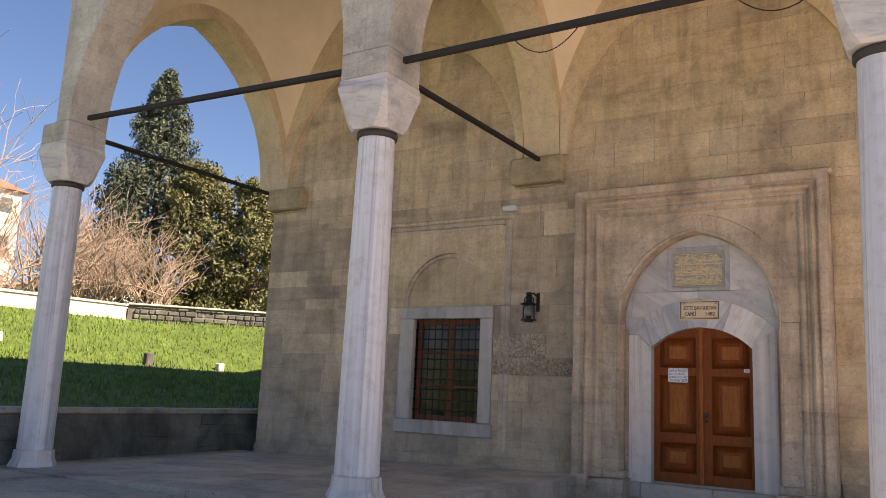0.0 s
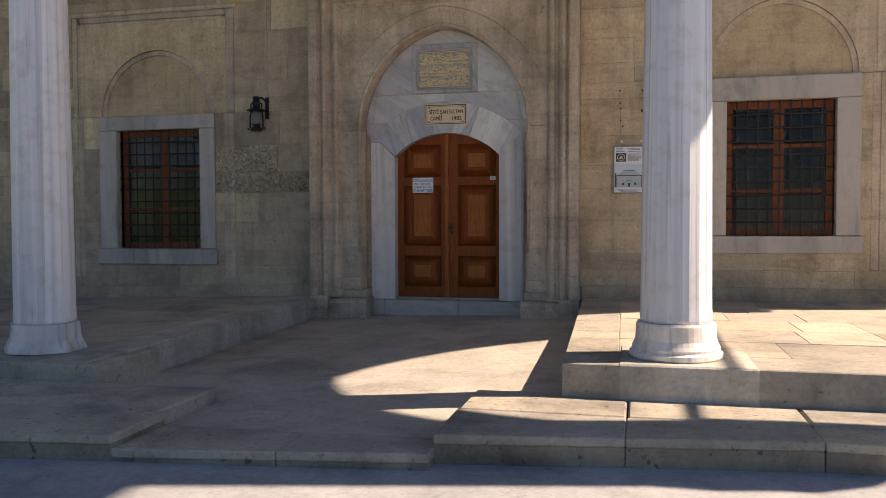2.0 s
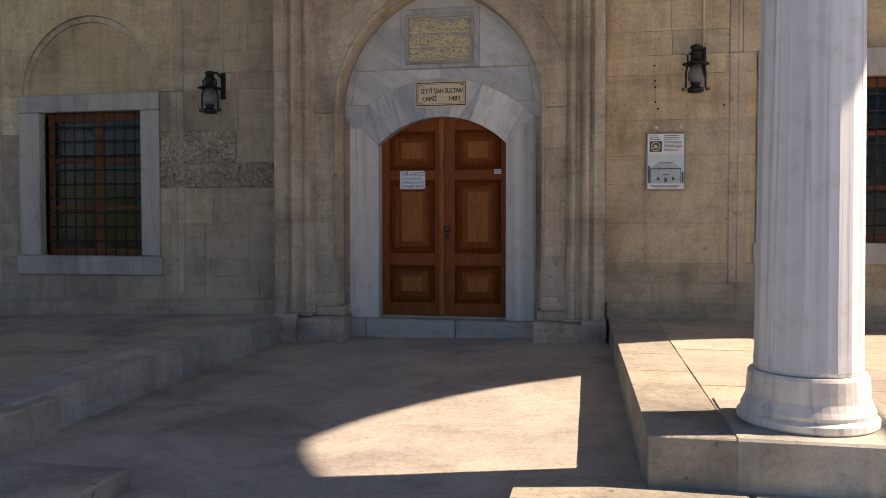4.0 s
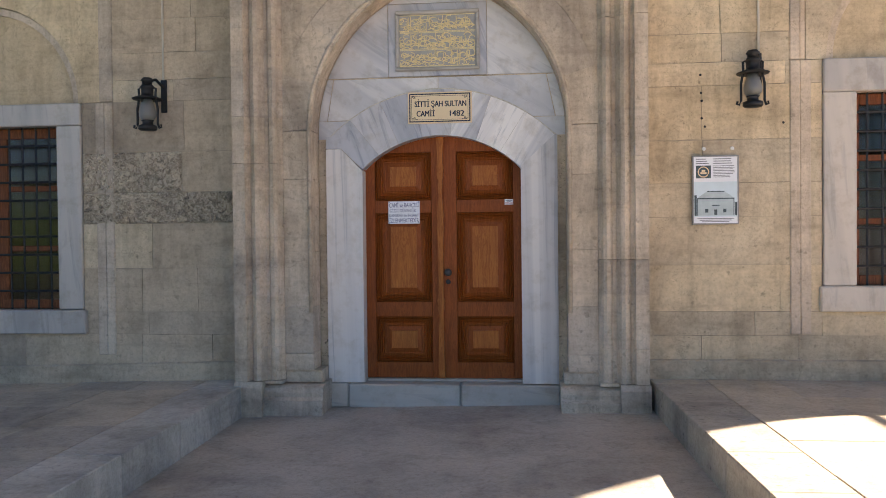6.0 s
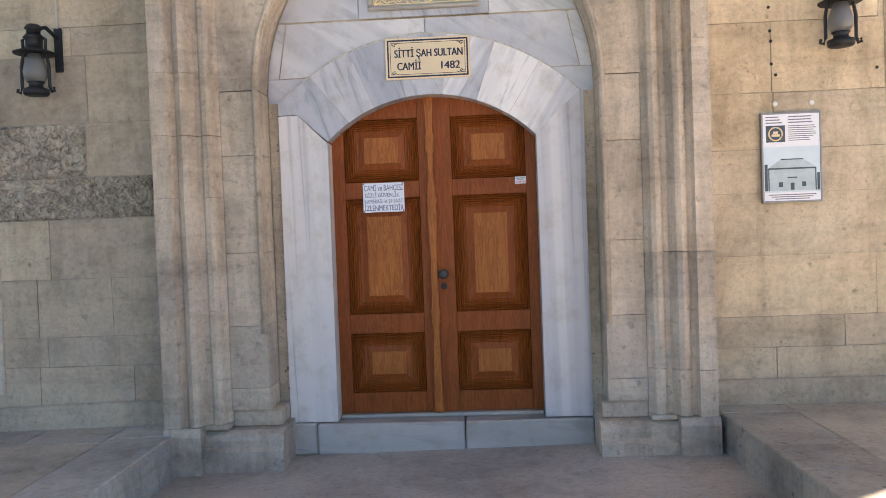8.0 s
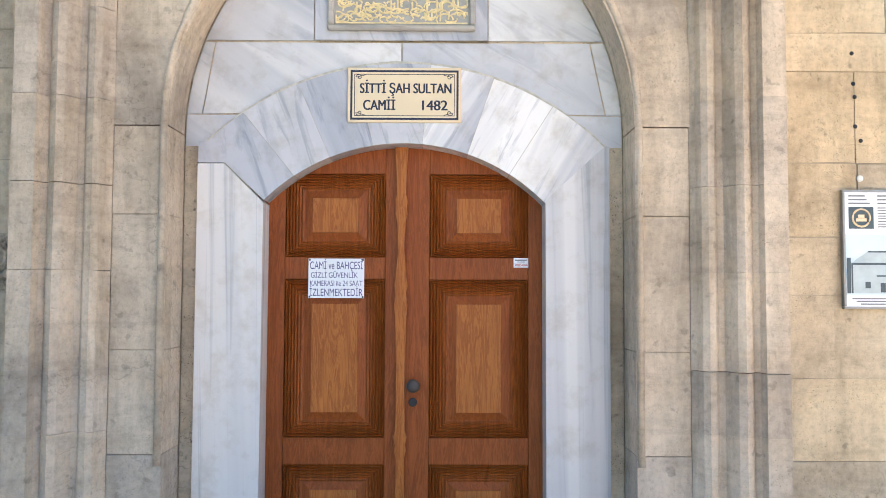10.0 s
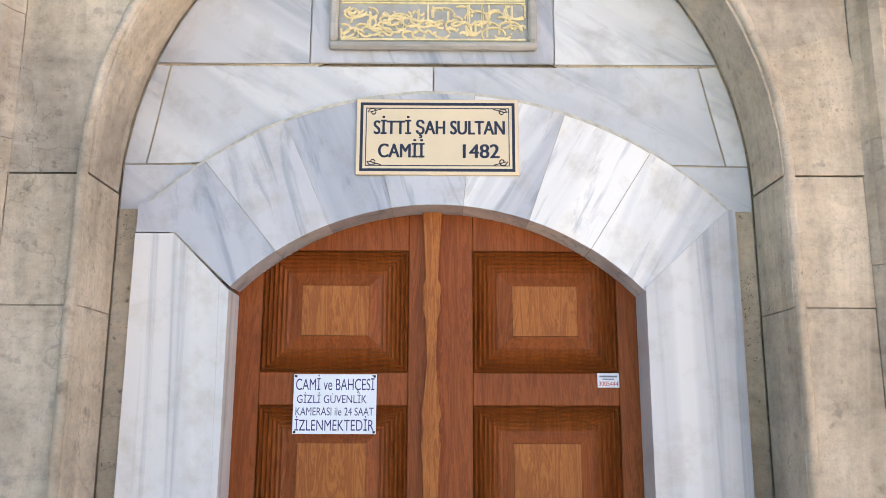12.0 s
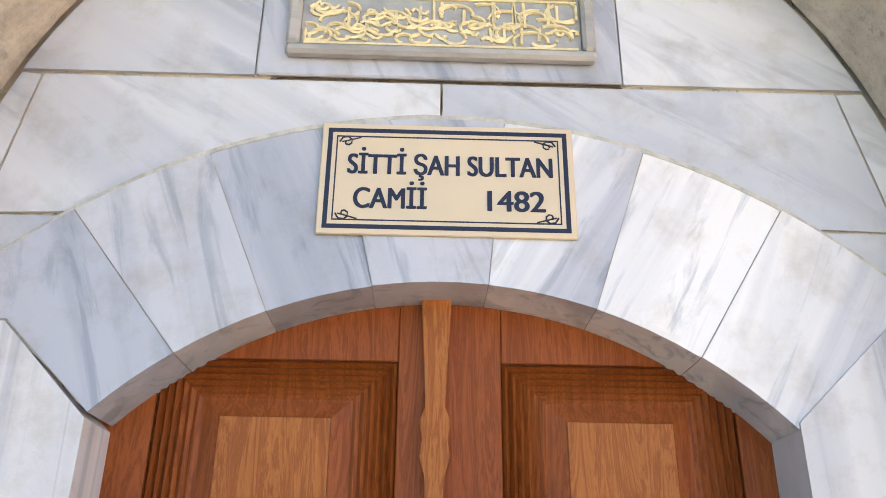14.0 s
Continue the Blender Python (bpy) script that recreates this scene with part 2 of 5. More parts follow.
PHOTO_SKY = plain_mat("printed_sky", (0.62, 0.72, 0.76), 0.4, 0.0, 0.12, 7, 0.0)
PHOTO_WALL = plain_mat("printed_wall", (0.47, 0.55, 0.56), 0.4, 0.0, 0.2, 16, 0.0)
PHOTO_DARK = plain_mat("printed_dark", (0.06, 0.09, 0.1), 0.4, 0.0, 0.3, 16, 0.0)
WHITE_METAL = plain_mat("white_enamel", (0.7, 0.69, 0.66), 0.4, 0.1, 0.1, 12, 0.02)
RIM_METAL = plain_mat("board_rim", (0.3, 0.29, 0.28), 0.4, 0.5, 0.2, 12, 0.02)
ROOM = plain_mat("interior_plaster", (0.5, 0.47, 0.42), 0.9, 0, 0.2, 2)
LEAF_DARK = plain_mat("cypress_foliage", (0.065, 0.095, 0.06), 0.75, 0, 0.55, 3, 0.0)
LEAF_OLIVE = plain_mat("olive_foliage", (0.125, 0.135, 0.05), 0.75, 0, 0.5, 1.5, 0.0)
TWIG = plain_mat("bare_twig", (0.33, 0.26, 0.2), 0.85, 0, 0.45, 2, 0.0)
BARK = plain_mat("bark", (0.16, 0.12, 0.09), 0.9, 0, 0.5, 12, 0.4)
GRASS = plain_mat("grass_ground", (0.085, 0.15, 0.02), 0.9, 0, 0.5, 0.8, 0.5)
BLADE = plain_mat("grass_blade", (0.115, 0.22, 0.035), 0.8, 0, 0.5, 1.3, 0.0)
RENDER_WHITE = plain_mat("garden_wall_render", (0.62, 0.56, 0.46), 0.9, 0, 0.35, 2.5)
HOUSE_WHITE = plain_mat("house_render", (0.66, 0.62, 0.56), 0.9, 0, 0.15, 1.5)
ROOF_TILE = plain_mat("roof_tile", (0.36, 0.17, 0.12), 0.85, 0, 0.35, 6)


def glass_mat():
    m, nt, b, pos = base_mat("window_glass", 0.12)
    b.inputs["Base Color"].default_value = (0.75, 0.8, 0.8, 1)
    b.inputs["Transmission Weight"].default_value = 1.0
    b.inputs["IOR"].default_value = 1.35
    bump(nt, b, noise_tex(nt, pos, 3, 2, 0.5), 0.08, 0.02)
    return m


GLASS = glass_mat()


def frosted_mat():
    m, nt, b, pos = base_mat("lantern_glass", 0.35)
    b.inputs["Base Color"].default_value = (0.3, 0.3, 0.29, 1)
    b.inputs["Transmission Weight"].default_value = 0.6
    bump(nt, b, noise_tex(nt, pos, 30, 2, 0.5), 0.1, 0.01)
    return m


FROST = frosted_mat()

# ---- mesh helpers ----
ORIGIN = {}


def thing(name, at, label="", category="", group="", kind=""):
    ob = new(name)
    ob.empty_display_size = 0.1
    ob.location = at
    ORIGIN[ob.name] = Vector(at)
    return tagged(ob, label, category, group, kind)


def mesh_from(bm, name, material, origin, smooth=False):
    bmesh.ops.recalc_face_normals(bm, faces=bm.faces)
    me = bpy.data.meshes.new(name)
    bm.to_mesh(me)
    bm.free()
    me.transform(Matrix.Translation(-origin))
    me.materials.append(material)
    if smooth:
        for p in me.polygons:
            p.use_smooth = True
    return me


def part(name, bm, material, parent, label="", smooth=False):
    origin = ORIGIN[parent.name]
    ob = new(name, mesh_from(bm, name, material, origin, smooth))
    ob.parent = parent
    ORIGIN[ob.name] = origin
    if label:
        tagged(ob, label)
    return ob


def solid(name, bm, material, label="", category="", kind="", at=(0, 0, 0), smooth=False, group=""):
    ob = new(name, mesh_from(bm, name, material, Vector(at), smooth))
    ob.location = at
    ORIGIN[ob.name] = Vector(at)
    return tagged(ob, label, category, group, kind)


def box(x0, x1, y0, y1, z0, z1, bevel=0.0, bm=None):
    own = bm is None
    b = bmesh.new()
    bmesh.ops.create_cube(b, size=1, matrix=Matrix.Translation(((x0 + x1) / 2, (y0 + y1) / 2, (z0 + z1) / 2)) @ Matrix.Diagonal((abs(x1 - x0), abs(y1 - y0), abs(z1 - z0), 1)))
    if bevel:
        bmesh.ops.bevel(b, geom=b.edges[:], offset=bevel, segments=1, affect="EDGES")
    if own:
        return b
    return join(bm, b)


def join(bm, other):
    me = bpy.data.meshes.new("tmp")
    other.to_mesh(me)
    other.free()
    bm.from_mesh(me)
    bpy.data.meshes.remove(me)
    return bm


def prism(pts, d0, d1, axis="y", bm=None):
    """A polygon (a, z) pushed from depth d0 to d1; axis names the depth axis."""
    bm = bm or bmesh.new()

    def at(a, z, d):
        return (a, d, z) if axis == "y" else ((d, a, z) if axis == "x" else (a, z, d))
    f = [bm.verts.new(at(a, z, d0)) for a, z in pts]
    g = [bm.verts.new(at(a, z, d1)) for a, z in pts]
    bm.faces.new(f)
    bm.faces.new(g[::-1])
    n = len(pts)
    for i in range(n):
        j = (i + 1) % n
        bm.faces.new((f[j], f[i], g[i], g[j]))
    return bm


def lathe(profile, cx, cy, n=24, bm=None):
    bm = bm or bmesh.new()
    rings = [[bm.verts.new((cx + r * math.cos(2 * math.pi * k / n), cy + r * math.sin(2 * math.pi * k / n), z)) for k in range(n)] for r, z in profile]
    for a, b in zip(rings, rings[1:]):
        for k in range(n):
            bm.faces.new((a[k], a[(k + 1) % n], b[(k + 1) % n], b[k]))
    bm.faces.new(rings[0][::-1])
    bm.faces.new(rings[-1])
    return bm


def tube(points, radius, n=8, bm=None):
    bm = bm or bmesh.new()
    pts = [Vector(p) for p in points]
    rings = []
    for i, p in enumerate(pts):
        d = (pts[min(i + 1, len(pts) - 1)] - pts[max(i - 1, 0)]).normalized()
        u = d.cross(Vector((0.31, 0.17, 0.93)) if abs(d.z) < 0.95 else Vector((1, 0, 0))).normalized()
        w = d.cross(u)
        r = radius[i] if isinstance(radius, (list, tuple)) else radius
        rings.append([bm.verts.new(p + (u * math.cos(2 * math.pi * k / n) + w * math.sin(2 * math.pi * k / n)) * r) for k in range(n)])
    for a, b in zip(rings, rings[1:]):
        for k in range(n):
            bm.faces.new((a[k], a[(k + 1) % n], b[(k + 1) % n], b[k]))
    bm.faces.new(rings[0][::-1])
    bm.faces.new(rings[-1])
    return bm


def arch(c, w, zs, h, n=14):
    """Points of a slightly pointed arch from its left springing to its right one."""
    off = max((h * h - w * w) / (2 * w), 0.0)
    r = w + off
    top = math.acos(min(off / r, 1))
    left = [(c + off - r * math.cos(top * k / n), zs + r * math.sin(top * k / n)) for k in range(n + 1)]
    return left + [(2 * c - a, z) for a, z in left[-2::-1]]


def arched_slab(a0, a1, zb, zt, c, w, zs, h, d0, d1, axis="y", n=14):
    """A wall panel with an arched opening, built of matching strips front and back."""
    bm = bmesh.new()

    def at(a, z, d):
        return (a, d, z) if axis == "y" else (d, a, z)
    low = [(a0, zb), (c - w, zb)] + arch(c, w, max(zs, zb + 0.01), h, n) + [(c + w, zb), (a1, zb)]
    rows = []
    for a, z in low:
        rows.append([bm.verts.new(at(a, z, d0)), bm.verts.new(at(a, zt, d0)), bm.verts.new(at(a, z, d1)), bm.verts.new(at(a, zt, d1))])
    for p, q in zip(rows, rows[1:]):
        if (Vector(p[1].co) - Vector(q[1].co)).length > 1e-5:
            bm.faces.new((p[0], q[0], q[1], p[1]))
            bm.faces.new((p[2], p[3], q[3], q[2]))
            bm.faces.new((p[1], q[1], q[3], p[3]))
        bm.faces.new((p[0], p[2], q[2], q[0]))
    bm.faces.new((rows[0][0], rows[0][1], rows[0][3], rows[0][2]))
    bm.faces.new((rows[-1][0], rows[-1][2], rows[-1][3], rows[-1][1]))
    bmesh.ops.remove_doubles(bm, verts=bm.verts, dist=1e-5)
    return bm


def lettering(body, size, x, z, y, width=None, depth=0.0008, bold=0.0):
    """Flat letters on a face that looks along -y, centred on x, standing on z."""
    cu = bpy.data.curves.new("letters", "FONT")
    cu.body, cu.size, cu.align_x, cu.extrude, cu.offset = body, size, "CENTER", depth, bold
    ob = bpy.data.objects.new("letters", cu)
    scene.collection.objects.link(ob)
    me = bpy.data.meshes.new_from_object(ob.evaluated_get(bpy.context.evaluated_depsgraph_get()))
    bpy.data.objects.remove(ob)
    bm = bmesh.new()
    bm.from_mesh(me)
    bpy.data.meshes.remove(me)
    xs = [v.co.x for v in bm.verts]
    k = width / (max(xs) - min(xs)) if width else 1
    mid = (max(xs) + min(xs)) / 2
    for v in bm.verts:
        v.co = Vector((x + (v.co.x - mid) * k, y - v.co.z, z + v.co.y))
    return bm

# ---- plan ----
WALL, BACK = 11.94, 12.85
COL_Y = 7.6
COLS = (-10.95, -5.09, 0.0, 5.62)
DOOR_X = -2.66
TOP = 8.7
ROAD = -0.05


def left_floor(x, y):
    return 0.298 + 0.0268 * (x + 4.4) + 0.0125 * (y - 11.9)


# ---- ground, one sheet ----
def terrain(x, y):
    if x > -11.5:
        return ROAD
    d = -11.5 - x
    if y > 19.4:
        d = max(d, min(13.8, d + 0.88 * (y - 19.4) * max(0, min(1, (d - 2) / 5))))
    z = 0.8 + 0.1 * min(d, 7) + 0.29 * max(0, min(d - 7, 6.8))
    z += max(0, d - 13.8) * 0.04
    return z + 0.06 * noise.noise((x * 0.5, y * 0.5, 0.0)) * min(1, d)


gx = [-2000, -400, -120, -80, -60, -45, -35] + [-30 + 0.75 * i for i in range(25)] + [-11.6, -11.5, -11.49, -9, -6, -3, 0, 4, 10, 30, 120, 600, 2000]
gy = [-2000, -300, -60, -20, -8, 0, 3] + [4.5 + 1.0 * i for i in range(28)] + [36, 45, 60, 120, 500, 2000]
bm = bmesh.new()
grid = [[bm.verts.new((x, y, terrain(x, y))) for y in gy] for x in gx]
for i in range(len(gx) - 1):
    for j in range(len(gy) - 1):
        f = bm.faces.new((grid[i][j], grid[i + 1][j], grid[i + 1][j + 1], grid[i][j + 1]))
        f.material_index = 1 if gx[i + 1] < -11.45 else 0
ground = solid("ground", bm, PAVING, "grey paved forecourt rising into a grassy bank", "ground", "structure")
ground.data.materials.append(GRASS)

# ---- landing and steps ----


def landing_floor(x, y):
    u, v = (x + 4.45) / 3.75, (y - 6.3) / 5.7
    return (-0.035 + 0.07 * v) * (1 - u) + (0.06 + 0.055 * v) * u


bm = bmesh.new()
nx, ny = 12, 18
top = [[bm.verts.new((-4.45 + 3.75 * i / nx, 6.3 + 5.7 * j / ny, landing_floor(-4.45 + 3.75 * i / nx, 6.3 + 5.7 * j / ny) + 0.004 * noise.noise((i * 0.7, j * 0.7, 0.0)))) for j in range(ny + 1)] for i in range(nx + 1)]
for i in range(nx):
    for j in range(ny):
        bm.faces.new((top[i][j], top[i + 1][j], top[i + 1][j + 1], top[i][j + 1]))
rim = [top[i][0] for i in range(nx + 1)] + [top[nx][j] for j in range(1, ny + 1)] + [top[i][ny] for i in range(nx - 1, -1, -1)] + [top[0][j] for j in range(ny - 1, 0, -1)]
foot = [bm.verts.new((v.co.x, v.co.y, -0.2)) for v in rim]
for k in range(len(rim)):
    bm.faces.new((rim[k], rim[(k + 1) % len(rim)], foot[(k + 1) % len(rim)], foot[k]))
bm.faces.new(foot)
landing = solid("floor", bm, CONCRETE, "worn concrete landing before the door", "floor", "structure")


def slab_piece(name, parent, material, x0, x1, y0, y1, height, thick, bevel=0.012, rough=0.0, skew=None):
    """One paving or kerb stone whose top follows height(x, y); skew shifts its front edge back."""
    bm = box(x0, x1, y0, y1, -thick, 0, bevel)
    mid = (y0 + y1) / 2
    for v in bm.verts:
        v.co.z += height(v.co.x, v.co.y)
        if skew and v.co.y < mid:
            v.co.y += skew(v.co.x)
        if rough:
            v.co += Vector((noise.noise(v.co * 3.1), noise.noise(v.co * 3.7 + Vector((5, 0, 0))), noise.noise(v.co * 2.9))) * rough
    return part(name, bm, material, parent)


def step_stone(name, parent, x0, x1, y0, y1, height, skew):
    """A worn tread slab over a darker riser stone."""
    tread = slab_piece(name, parent, STEP_STONE, x0, x1, y0, y1, height, 0.055, 0.008, 0.004, skew)
    slab_piece("riser_stone", parent, RISER_DARK, x0 + 0.001, x1 - 0.001, y0 + 0.006, y1, lambda x, y: height(x, y) - 0.052, 0.25, 0.006, 0.008, skew)
    return tread


def flat(z):
    return lambda x, y: z


kerb = thing("kerb", (-2.2, 5.9, ROAD), "worn stone kerb of the landing", "kerb", kind="structure")
for x0, x1 in ((-4.4, -3.02), (-3.017, -2.2), (-2.197, -1.355)):
    step_stone("kerb_stone", kerb, x0, x1, 5.73, 6.293, lambda x, y: 0.045 + 0.012 * (x + 1.4), lambda x: max(0, 0.13 * (x + 3.2)))

step_left = thing("step_left", (-6, 6.2, ROAD), "low worn stone step below the podium", "step", kind="structure")
xs = (-12.0, -10.2, -8.6, -7.1, -5.85, -4.72, -3.14)


def step_skew(x):
    return 0.13 * (max(x, -6.0) + 3.14)


for a, b in zip(xs, xs[1:]):
    step_stone("step_stone", step_left, a, b - 0.006, 5.745, 6.3, lambda x, y: 0.098 + 0.004 * (x + 4.4), step_skew)
    slab_piece("step_stone", step_left, STEP_STONE, a, b - 0.006 - (0.06 if b > -3.2 else 0), 6.306, 7.05, lambda x, y: 0.1 + 0.004 * (x + 4.4), 0.35, 0.014, 0.006)
step_right = thing("step_right", (2, 6.6, ROAD), "worn rounded stone step below the podium", "step", kind="structure")
xs = (-1.36, -0.32, 0.72, 1.9, 3.1, 4.4, 6.3)
for a, b in zip(xs, xs[1:]):
    step_stone("step_stone", step_right, a, b - 0.002, 6.1, 6.72, flat(0.118), lambda x: min(0.3, 0.15 * (x + 1.33)))
    slab_piece("step_stone", step_right, STEP_STONE, a + 0.01, b - 0.002, 6.723, 7.3, flat(0.122), 0.35, 0.012, 0.006)

# ---- podiums ----


def podium(name, x0, x1, y0, y1, height, label, seed, inner, side_stone):
    rng = random.Random(seed)
    base = box(x0 + 0.02, x1 - 0.02, y0 + 0.02, y1, -0.3, -0.03)
    for v in base.verts:
        if v.co.z > -0.1:
            v.co.z = height(v.co.x, v.co.y) - 0.01
    ob = solid(name, base, CONCRETE, label, "podium", "structure", at=((x0 + x1) / 2, (y0 + y1) / 2, 0))
    # edge stones along the front and along the landing
    x = x0
    while x < x1 - 0.05:
        b = min(x + rng.uniform(1.0, 1.5), x1)
        if x1 - b < 0.4:
            b = x1
        slab_piece("edge_stone", ob, STEP_STONE, x, b - 0.006, y0, y0 + 0.5, height, 0.34, 0.007, 0.004)
        x = b
    y = y0 + 0.506
    ex = (x0, x0 + 0.42) if inner == "min" else (x1 - 0.42, x1)
    while y < y1 - 0.05:
        b = min(y + rng.uniform(0.7, 1.2), y1)
        slab_piece("edge_stone", ob, side_stone, ex[0], ex[1], y, b - 0.006, height, 0.36, 0.007, 0.004)
        y = b
    # flagstones within
    fx0, fx1 = (x0 + 0.422, x1) if inner == "min" else (x0, x1 - 0.422)
    y = y0 + 0.506
    while y < y1 - 0.05:
        d = rng.uniform(0.5, 0.75)
        b = min(y + d, y1)
        if y1 - b < 0.25:
            b = y1
        x = fx0
        while x < fx1 - 0.05:
            e = min(x + rng.uniform(0.5, 1.05), fx1)
            if fx1 - e < 0.25:
                e = fx1
            lift = rng.uniform(-0.003, 0.003)
            slab_piece("flagstone", ob, FLAGSTONE, x, e - 0.003, y, b - 0.003, lambda px, py, k=lift: height(px, py) + k, 0.06, 0.003)
            x = e
        y = b
    return ob


def right_floor(x, y):
    return 0.35 - 0.004 * (y - 7.2)


# left side stones use a paler stone to paint in bounce light from the landing
podium("podium_left", -12.0, -4.32, 7.1, 11.99, left_floor, "stone-paved portico podium with worn edge stones", 3, "max", ARCH_STONE)
east = podium("podium_right", -0.84, 6.3, 7.2, 11.99, right_floor, "stone-paved portico podium lit by the sun", 5, "min", STEP_STONE)
for ob in [east] + list(east.children):
    ox, oy, _ = ORIGIN[east.name]
    for v in ob.data.vertices:
        x, y = v.co.x + ox, v.co.y + oy
        if x < 0:
            v.co.x += (0.09 - 0.165 * (y - 7.2) / 4.7) * min(1, -x / 0.84)
for cx, cy, fl, w0, w1 in ((COLS[1], 7.06, left_floor, 0.36, 0.87), (COLS[2], 7.2, right_floor, 0.38, 0.5)):
    b = box(cx - w0, cx + w1, cy - 0.006, cy + 0.86, -0.1, fl(cx, cy) + 0.005, 0.012)
    solid("plinth_block", b, ARCH_STONE if cx > -1 else STEP_STONE, "large pale stone block carrying a column", "plinth block", at=(cx, cy + 0.4, fl(cx, cy)))

# ---- main wall with its openings ----
WIN_L = (-7.43, -6.13, 0.91, 2.57)
WIN_R = (0.76, 1.96, 1.1, 2.69)
WX0, WX1 = -10.9, 5.62
bm = bmesh.new()
cuts = [WX0, WIN_L[0], WIN_L[1], DOOR_X - 0.72, DOOR_X + 0.72, WIN_R[0], WIN_R[1], WX1]
holes = {1: WIN_L[2:], 3: (0.1, 2.6), 5: WIN_R[2:]}
for i, (a, b) in enumerate(zip(cuts, cuts[1:])):
    if i in holes:
        box(a, b, 12.02, BACK, -0.3, holes[i][0], bm=bm)
        box(a, b, 12.02, BACK, holes[i][1], TOP, bm=bm)
    else:
        box(a, b, 12.02, BACK, -0.3, TOP, bm=bm)
wall = solid("wall_north", bm, LIMESTONE, "tall weathered limestone ashlar wall", "wall", "structure")

# ---- prayer hall behind the wall ----
for name, dims in (("wall_west", (WX0, WX0 + 0.8, BACK, 22, -0.3, TOP)), ("wall_east", (WX1 - 0.8, WX1, BACK, 22, -0.3, TOP)), ("wall_south", (WX0, WX1, 22, 22.8, -0.3, TOP))):
    solid(name, box(*dims), LIMESTONE, "plain limestone outer wall of the hall", "wall", "structure")
solid("hall_floor", box(WX0 + 0.8, WX1 - 0.8, BACK, 22, -0.1, 0.3), ROOM, "plain hall floor", "floor", "structure")
solid("ceiling_hall", box(WX0, WX1, BACK + 0.01, 22.8, TOP + 0.004, TOP + 0.4), ROOM, "plain hall ceiling", "ceiling", "structure")
# unseen light-blocking slab; front and east overhangs are stretched to shade the road
solid("roof_portico", box(COLS[0] - 0.5, COLS[3] + 2.2, COL_Y - 1.02, BACK + 0.01, 9.35, 9.5), LEAD, "unseen portico roof slab, overhangs sized for its shadow", "roof", "structure")

# ---- arches of the portico ----
HALF = 0.32
BAYS = list(zip(COLS, COLS[1:]))
for a, b in BAYS:
    c, w = (a + b) / 2, (b - a) / 2 - HALF
    ob = solid("front_arch", arched_slab(a, b - 0.004, 5.12, 9.35, c, w, 5.14, 2.35, COL_Y - HALF, COL_Y + HALF), ARCH_STONE,
               "pale stone pointed arch between columns", "arch", "structure", group="portico arches", at=(c, COL_Y, 5.12))
    solid("wall_arch", arched_slab(a + HALF + 0.004 if a > -10 else a + 0.05, b - HALF - 0.004, 5.12, 9.35, c, w - 0.12, 5.14, 2.45, 11.84, 12.01), PLASTER,
          "cream plastered arch against the wall", "arch", "structure", group="portico arches", at=(c, 11.9, 5.12))
for k, x in enumerate(COLS):
    solid("cross_arch", arched_slab(COL_Y + HALF + 0.004, 11.96, 5.12, 9.35, 9.88 - (0.05 if k == 0 else 0), 1.98 + (0.04 if k == 0 else 0), 5.14, 2.65 if k == 0 else 2.5, x - HALF + 0.01, x + HALF - 0.01, "x"), PLASTER,
          "cream plastered cross arch of the portico", "arch", "structure", group="portico arches", at=(x, 9.7, 5.12))

for a, b in BAYS:
    c, cy = (a + b) / 2, (COL_Y + WALL) / 2
    hx, hy = (b - a) / 2 - HALF + 0.02, (11.88 - COL_Y - HALF) / 2 + 0.02
    cy = (11.88 + COL_Y + HALF) / 2
    diag = math.hypot(hx, hy)
    r = diag * 1.07
    k = 2.05 / (math.sqrt(r * r - hx * hx) - math.sqrt(r * r - diag * diag))
    z0 = 5.95 - k * math.sqrt(r * r - diag * diag)
    bm = bmesh.new()
    n = 28
    rows = [[bm.verts.new((c + hx * (2 * i / n - 1), cy + hy * (2 * j / n - 1), z0 + k * math.sqrt(max(r * r - (hx * (2 * i / n - 1)) ** 2 - (hy * (2 * j / n - 1)) ** 2, 0)))) for j in range(n + 1)] for i in range(n + 1)]
    for i in range(n):
        for j in range(n):
            bm.faces.new((rows[i][j], rows[i + 1][j], rows[i + 1][j + 1], rows[i][j + 1]))
    solid("ceiling_vault", bm, VAULT, "pale cream plastered domed vault of the portico", "ceiling", "structure", at=(c, cy, 6), smooth=True)

# corbels that carry the cross arches on the wall
for x in COLS:
    cb = thing("corbel", (x, 11.8, 4.7), "yellowish limestone corbel under a cross arch", "corbel", group="wall corbels")
    a, b = (x + 0.02, x + 0.9) if x < -10 else (x - 0.5, x + 0.4)
    part("corbel_block", box(a, b, 11.76, 11.99, 4.69, 5.115, 0.025), CORBEL, cb)
    part("corbel_foot", box(a + 0.03, b - 0.03, 11.9, 11.985, 4.655, 4.688, 0.008), CORBEL, cb)

# ---- columns ----


